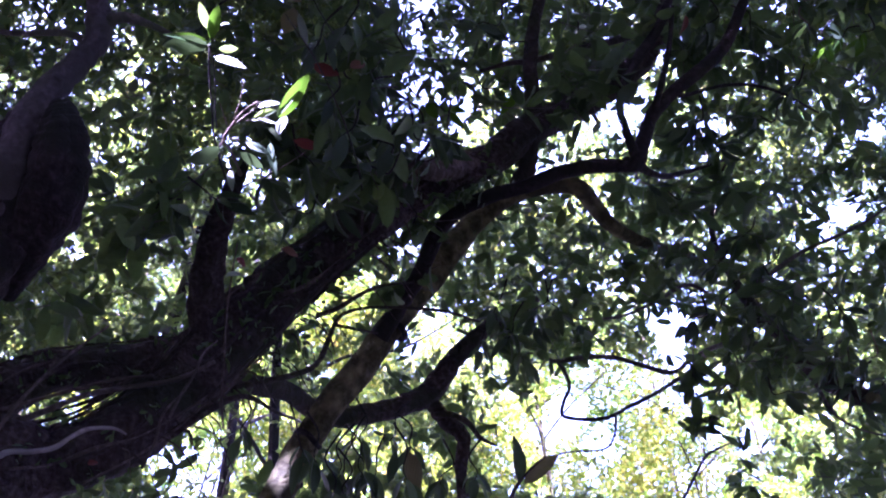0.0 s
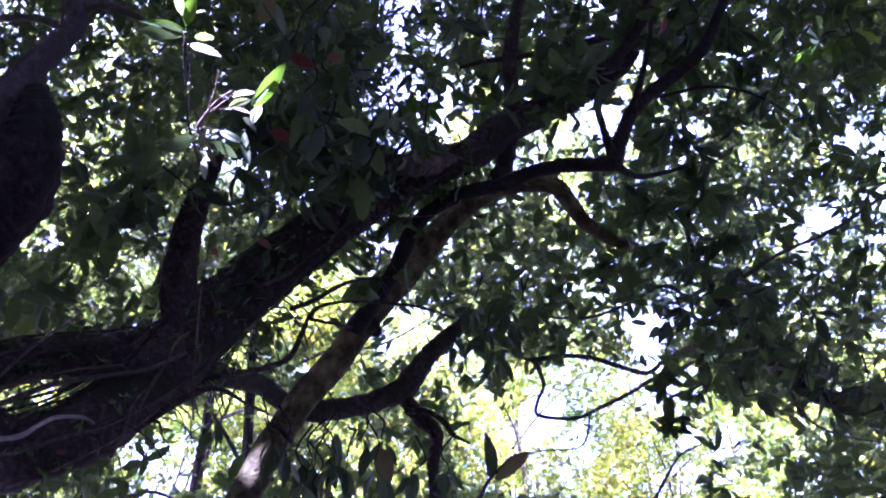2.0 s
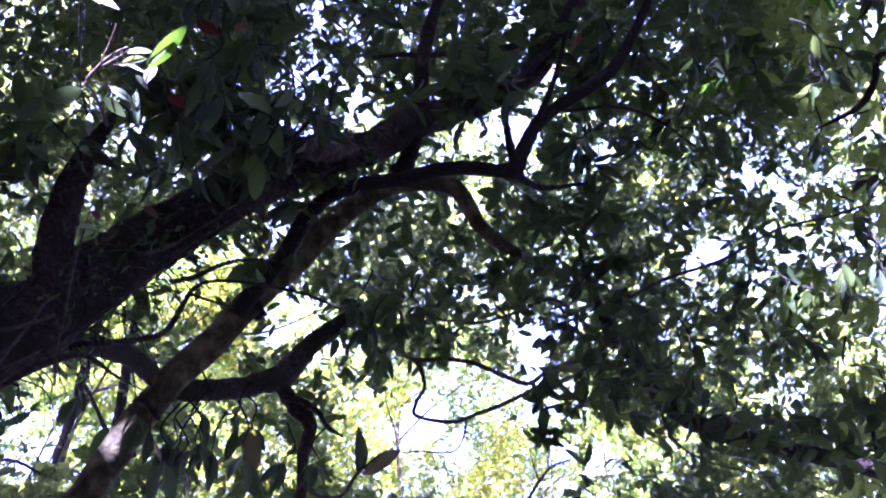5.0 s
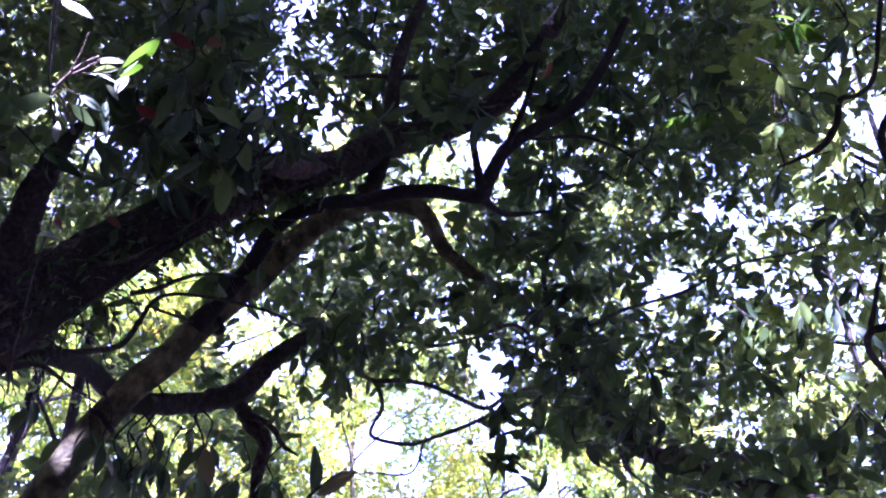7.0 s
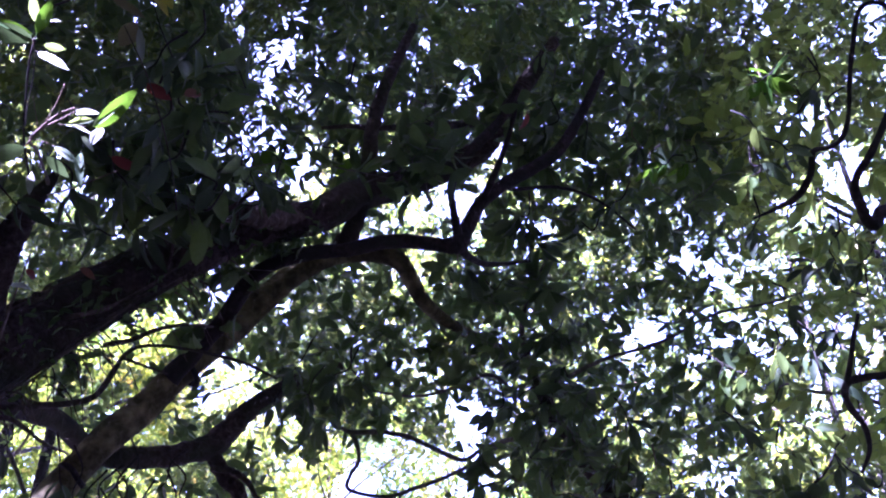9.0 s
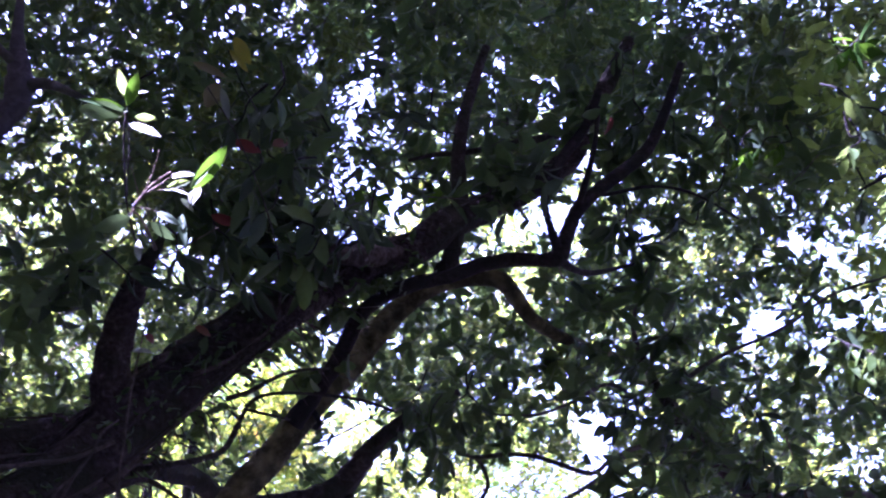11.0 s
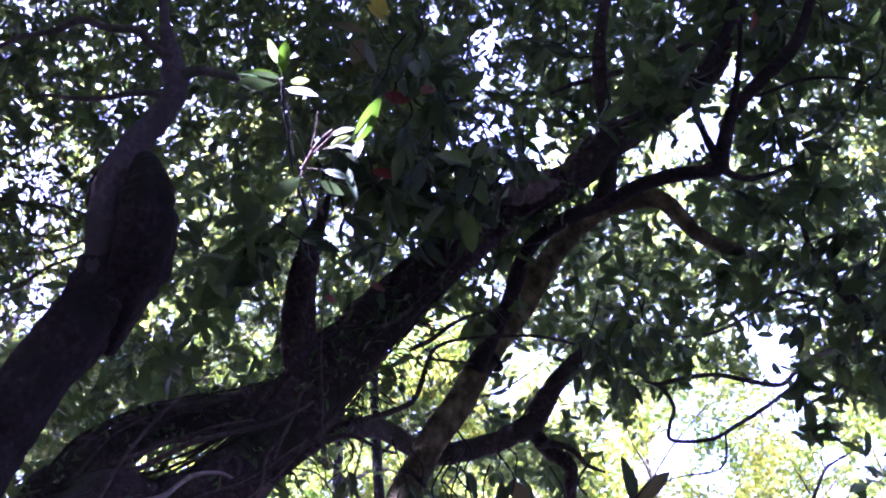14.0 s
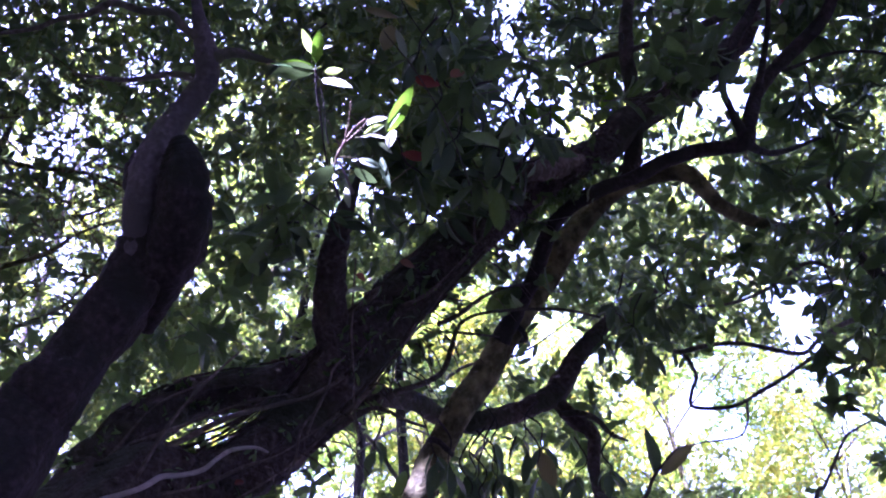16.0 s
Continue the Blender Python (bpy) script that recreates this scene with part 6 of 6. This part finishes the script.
DENSE_EAST = ways([
    (27.4, 42.9, 1.59, 1.00),
    (29.6, 44.6, 1.91, 1.00),
    (29.6, 47.8, 2.55, 1.00),
    (29.6, 44.0, 2.55, 1.00),
    (30.1, 46.1, 2.55, 1.00),
    (31.1, 48.1, 2.55, 1.00),
    (32.3, 44.3, 1.91, 1.00),
    (32.9, 50.3, 2.86, 1.00),
    (33.5, 44.3, 2.23, 1.00),
    (33.9, 47.7, 2.55, 1.00),
    (34.9, 46.5, 2.55, 1.77),
    (35.7, 43.1, 1.59, 1.00),
])
DENSE_LATE = ways([
    (-8.5, 36.0, 2.40, 0.90),
    (-11.3, 51.5, 2.20, 1.00),
    (-9.2, 48.8, 2.20, 1.00),
    (-7.4, 46.0, 2.00, 0.90),
    (-16.3, 51.9, 2.00, 0.70),
    (27.8, 45.9, 2.40, 0.70),
    (32.7, 42.2, 2.40, 0.70),
    (35.5, 44.6, 2.40, 0.70),
    (-13.4, 36.2, 1.60, 1.30),
    (-11.4, 37.6, 1.60, 1.20),
    (-20.0, 44.5, 2.60, 0.70),
    (-17.0, 48.0, 2.40, 0.60),
    (-24.2, 35.2, 2.40, 0.63),
    (-22.1, 26.6, 2.40, 0.54),
    (-18.7, 49.6, 2.40, 0.45),
    (-10.6, 46.5, 2.80, 1.50),
    (-9.4, 50.1, 2.40, 1.50),
    (0.1, 49.9, 2.40, 0.72),
    (5.6, 34.6, 2.40, 0.54),
    (7.7, 47.4, 2.40, 0.54),
    (7.2, 50.1, 2.40, 0.72),
    (11.4, 31.6, 2.40, 0.45),
    (13.4, 34.4, 2.40, 0.63),
    (18.0, 28.1, 2.60, 1.30),
    (21.0, 37.0, 2.40, 0.72),
    (30.3, 27.0, 2.40, 0.72),
    (35.0, 49.0, 3.20, 1.80),
    (43.0, 47.4, 3.00, 1.20),
])
CANOPY = np.vstack([CANOPY, dense_sprays(DENSE_LATE + DENSE_WEST + DENSE_NORTH_WEST + DENSE_NORTH + DENSE_EAST, 55, 105)])
far = np.linalg.norm(CANOPY - STAND, axis=1)
reach = np.array([c for _, c in OWNERS])
gap = np.linalg.norm((CANOPY[:, None, :] - reach[None]) * (1, 1, 0.6), axis=2)
gap[:, :len(NEAR)] += np.where(far > 8.2, 50.0, 0.0)[:, None]
gap[:, len(NEAR):] += np.where(far < 7.0, 50.0, 0.0)[:, None]
mine = gap.argmin(1)
for i, (owner, _) in enumerate(OWNERS):
    spots = CANOPY[mine == i]
    if len(spots):
        sizes = CANOPY_RNG.uniform(0.09, 0.145, len(spots)) if i < len(NEAR) else CANOPY_RNG.uniform(0.07, 0.115, len(spots))
        blade_mat = LEAF_LIT if owner is hanging_tree else LEAF_CROWN if i < len(NEAR) else LEAF_BACK
        close = np.linalg.norm(spots - STAND, axis=1) < (6.7 if i < len(NEAR) else 0.0)
        if close.any():
            crown(owner, spots[close], sizes[close], blade_mat, 100 + i)
        deep = np.linalg.norm(spots - STAND, axis=1) > 10.3
        crown(owner, spots[~close & ~deep], sizes[~close & ~deep] * 0.95, blade_mat, 150 + i, plain=True, each=8)
        if deep.any():
            crown(owner, spots[deep], sizes[deep] * 0.92, blade_mat, 180 + i, plain=2, each=9)

# ---- sunlit trees beyond ----
def far_tree(x, y, h, r, seed, count, patchy, label):
    tree = tree_base("sunlit_tree", x, y, label, "sunlit trees beyond")
    rng = np.random.default_rng(seed)
    limb("trunk", tree, BARK_PALE, [(x, y, -0.1, 0.069), (x + 0.25, y, h * 0.3, 0.055), (x - 0.2, y, h * 0.55, 0.035), (x + 0.15, y, h * 0.75, 0.02), (x, y, h, 0.01)])
    for k in range(7):
        a, z0 = k * 2.4 + seed, h * (0.35 + 0.08 * k)
        s, way = Vector((x, y, z0)), Vector((math.cos(a), math.sin(a), 0.8))
        limb("limb", tree, BARK_PALE, [(*s, 0.03), (*(s + way * r * 0.3 + Vector((0, 0, 0.12))), 0.022), (*(s + way * r * 0.6 - Vector((0.1, 0, 0.1))), 0.013), (*(s + way * r * 0.85), 0.005)])
    p = rng.normal(size=(count * 2, 3))
    p /= np.linalg.norm(p, axis=1)[:, None]
    p *= (rng.uniform(0.1, 1, len(p)) ** 0.45)[:, None]
    p = p * (r, r * 0.8, h * 0.3) + (x, y, h * 0.72)
    lumps = np.array([noise.noise(Vector(q) * 0.8) for q in p.tolist()])
    p = p[lumps > patchy][:count]
    p = thinned(p, rng, (SKY_WEST, SKY_EAST), 1.2)
    crown(tree, p, rng.uniform(0.095, 0.175, len(p)), LEAF_SUNNY, seed, plain=2, each=6, twig_mat=BARK_PALE, twiggy=h < 15)


# sight lines from the camera's stand kept clear through the far crowns too
SKY_WEST = ways([
    (-35.5, 40.5, 2.40, 0.40),
    (-33.6, 36.6, 2.30, 0.45),
    (-31.4, 33.2, 1.90, 0.40),
    (-34.9, 38.5, 1.27, 0.60),
    (-30.7, 40.9, 0.38, 1.00),
    (-24.8, 33.1, 0.95, 0.62),
    (-24.3, 33.5, 0.48, 0.69),
    (-21.5, 44.0, 0.83, 0.80),
    (-15.8, 38.5, 0.48, 1.00),
    (-14.4, 23.1, 1.91, 0.70),
    (-2.9, 30.5, 0.48, 1.00),
    (-2.8, 43.3, 0.76, 0.80),
    (-2.4, 30.5, 0.70, 0.90),
    (-2.2, 48.3, 0.67, 0.64),
    (-1.5, 49.6, 0.83, 0.58),
    (0.1, 36.7, 0.29, 1.00),
    (6.1, 25.8, 1.08, 0.75),
    (7.5, 26.5, 1.10, 1.00),
    (7.9, 26.4, 1.22, 0.75),
    (9.5, 25.0, 1.08, 0.75),
    (11.6, 44.0, 0.64, 0.30),
    (12.6, 43.1, 0.76, 0.25),
    (14.3, 42.6, 0.57, 0.35),
    (14.3, 49.6, 0.83, 0.90),
])
SKY_EAST = ways([
    (14.4, 29.2, 0.48, 1.00),
    (14.7, 31.3, 1.27, 0.70),
    (14.7, 31.3, 0.86, 0.78),
    (14.7, 30.4, 1.27, 0.95),
    (14.9, 42.5, 0.41, 1.00),
    (16.2, 30.3, 0.76, 0.59),
    (16.4, 24.9, 0.72, 1.00),
    (18.3, 24.2, 1.15, 0.90),
    (25.0, 25.9, 0.48, 1.00),
    (25.6, 35.0, 0.81, 1.00),
    (26.0, 35.3, 0.72, 1.00),
    (26.5, 35.0, 0.86, 1.00),
    (27.0, 41.9, 0.33, 1.00),
    (28.0, 34.1, 0.39, 0.50),
    (29.0, 38.3, 0.57, 1.00),
    (29.2, 33.4, 0.43, 1.00),
    (29.3, 27.4, 1.08, 0.58),
    (29.8, 27.4, 0.62, 0.64),
    (31.4, 37.8, 0.57, 1.00),
    (41.1, 41.5, 1.15, 0.80),
])
for i, (x, y, h, r) in enumerate([(-12.5, 15.5, 14.5, 3.2), (-8.4, 18.0, 14.8, 3.0), (-4.8, 19.2, 14.6, 2.8), (-1.4, 19.8, 14.4, 2.8), (2.0, 20.2, 14.6, 2.8), (5.3, 19.8, 13.6, 2.9), (8.6, 19.0, 13.6, 3.0), (12.2, 17.4, 14.0, 3.2), (15.0, 13.2, 14.6, 3.2), (-2.4, 15.0, 13.2, 2.0)]):
    far_tree(x, y, h, r, 40 + i, 3600, -0.1, "sunlit yellow-green tree crown with thin pale stems")
for i, (x, y, h, r) in enumerate([(-18.0, 20.0, 23.0, 4.6), (-11.5, 24.0, 24.5, 4.8), (-4.5, 26.0, 26.0, 4.8), (3.0, 26.5, 26.0, 4.8), (10.0, 25.0, 25.0, 4.8), (16.5, 21.5, 24.5, 4.8), (21.0, 14.5, 23.0, 4.6)]):
    far_tree(x, y, h, r, 70 + i, 1600, 0.1, "tall sunlit tree with a thin pale green crown")

for i, (x, y, h, r) in enumerate([(2.0, 18.0, 21.5, 2.4), (-6.0, 17.0, 20.0, 2.4), (-14.5, 14.0, 19.0, 3.0)]):
    far_tree(x, y, h, r, 90 + i, 3400, -0.05, "tall slim sunlit tree with a pale crown")

# pale crowns placed high behind the openings as the camera sees them
for i, (x, y, h, r) in enumerate([
    (-7.9, 19.9, 29.3, 2.4),
    (-11.6, 17.3, 23.9, 2.6),
    (5.3, 22.6, 30.8, 2.6),
    (7.3, 21.7, 27.0, 2.6),
    (10.5, 22.2, 26.0, 2.6),
    (-0.7, 23.1, 21.7, 2.4),
    (-11.9, 17.1, 26.1, 3.0),
    (10.1, 22.1, 26.9, 2.6),
    (14.0, 16.3, 27.2, 2.6),
    (-9.5, 20.4, 22.9, 2.6),
    (13.8, 21.4, 29.2, 2.4)]):
    far_tree(x, y, h, r, 120 + i, 2000, -0.02, "very tall sunlit tree with a loose pale crown")

# ---- crowns added out of view, overhead and behind, to shade the wood ----
def shading_crowns():
    rng = np.random.default_rng(9)
    spots = [(-9, -2), (-6, 3), (-13, 0.5), (0, -6.5), (5.5, -4), (8.6, 1.5), (-14, 4), (-4, -12), (-13, -7), (1.5, 3.5), (-6, -6), (6, -10), (-18, -3), (-17, 7.5), (12.5, -3), (13, 3.5), (11.5, -10), (-9, -14), (1, -14.5), (-3.5, -4.5), (9, -6)]
    for i, (x, y) in enumerate(spots):
        h = 15.0 + (i % 3)
        tree = tree_base("canopy_tree", x, y, "tall tree added out of view to shade the wood", "canopy trees")
        if (x, y) == (1.5, 3.5):
            x0, y0 = 5.6, 0.5
            tree.location = (x0, y0, 0)
            line = [(x0, y0, -0.1, 0.3), (x0 - 0.3, y0, 5, 0.24), (x0 - 1.5, y0 + 1, 10, 0.18), (x, y, h, 0.06)]
        else:
            line = [(x, y, -0.1, 0.32), (x + 0.2, y, 5, 0.26), (x, y + 0.2, 10, 0.2), (x, y, h, 0.06)]
        limb("trunk", tree, BARK_GREY, line)
        n = 5400 if (x, y) == (1.5, 3.5) else 2200
        a, r = rng.uniform(0, 6.283, n), 5.0 * np.sqrt(rng.uniform(0, 1, n))
        p = np.stack([x + r * np.cos(a), y + r * np.sin(a), h - 2.2 + rng.normal(0, 1.0, n)], 1)
        # cut off on the east, so sky light reaches the trees below
        if (x, y) == (1.5, 3.5):
            p = p[p[:, 0] < 3.6]
        k = 500
        a, r = rng.uniform(0, 6.283, k), 3.6 * np.sqrt(rng.uniform(0, 1, k))
        low = np.stack([x + r * np.cos(a), y + r * np.sin(a), rng.uniform(1.0, h - 3, k)], 1)
        low = low[(np.hypot(low[:, 0], low[:, 1]) > 4.6) & (low[:, 1] < 2.0 + 0.25 * np.abs(low[:, 0]))]
        # fewer leaves on the east side, to let more sky light in
        if x >= 5:
            p, low = p[:int(len(p) * 0.7)], low[:int(len(low) * 0.6)]
        sizes = np.concatenate([rng.uniform(0.24, 0.36, len(p)) * (1.46 if n == 2200 else 1.0), rng.uniform(0.5, 0.75, len(low))])
        crown(tree, np.vstack([p, low]), sizes, LEAF_CROWN, 200 + i, plain=2, each=5, twiggy=False, stretch=0.2)


shading_crowns()
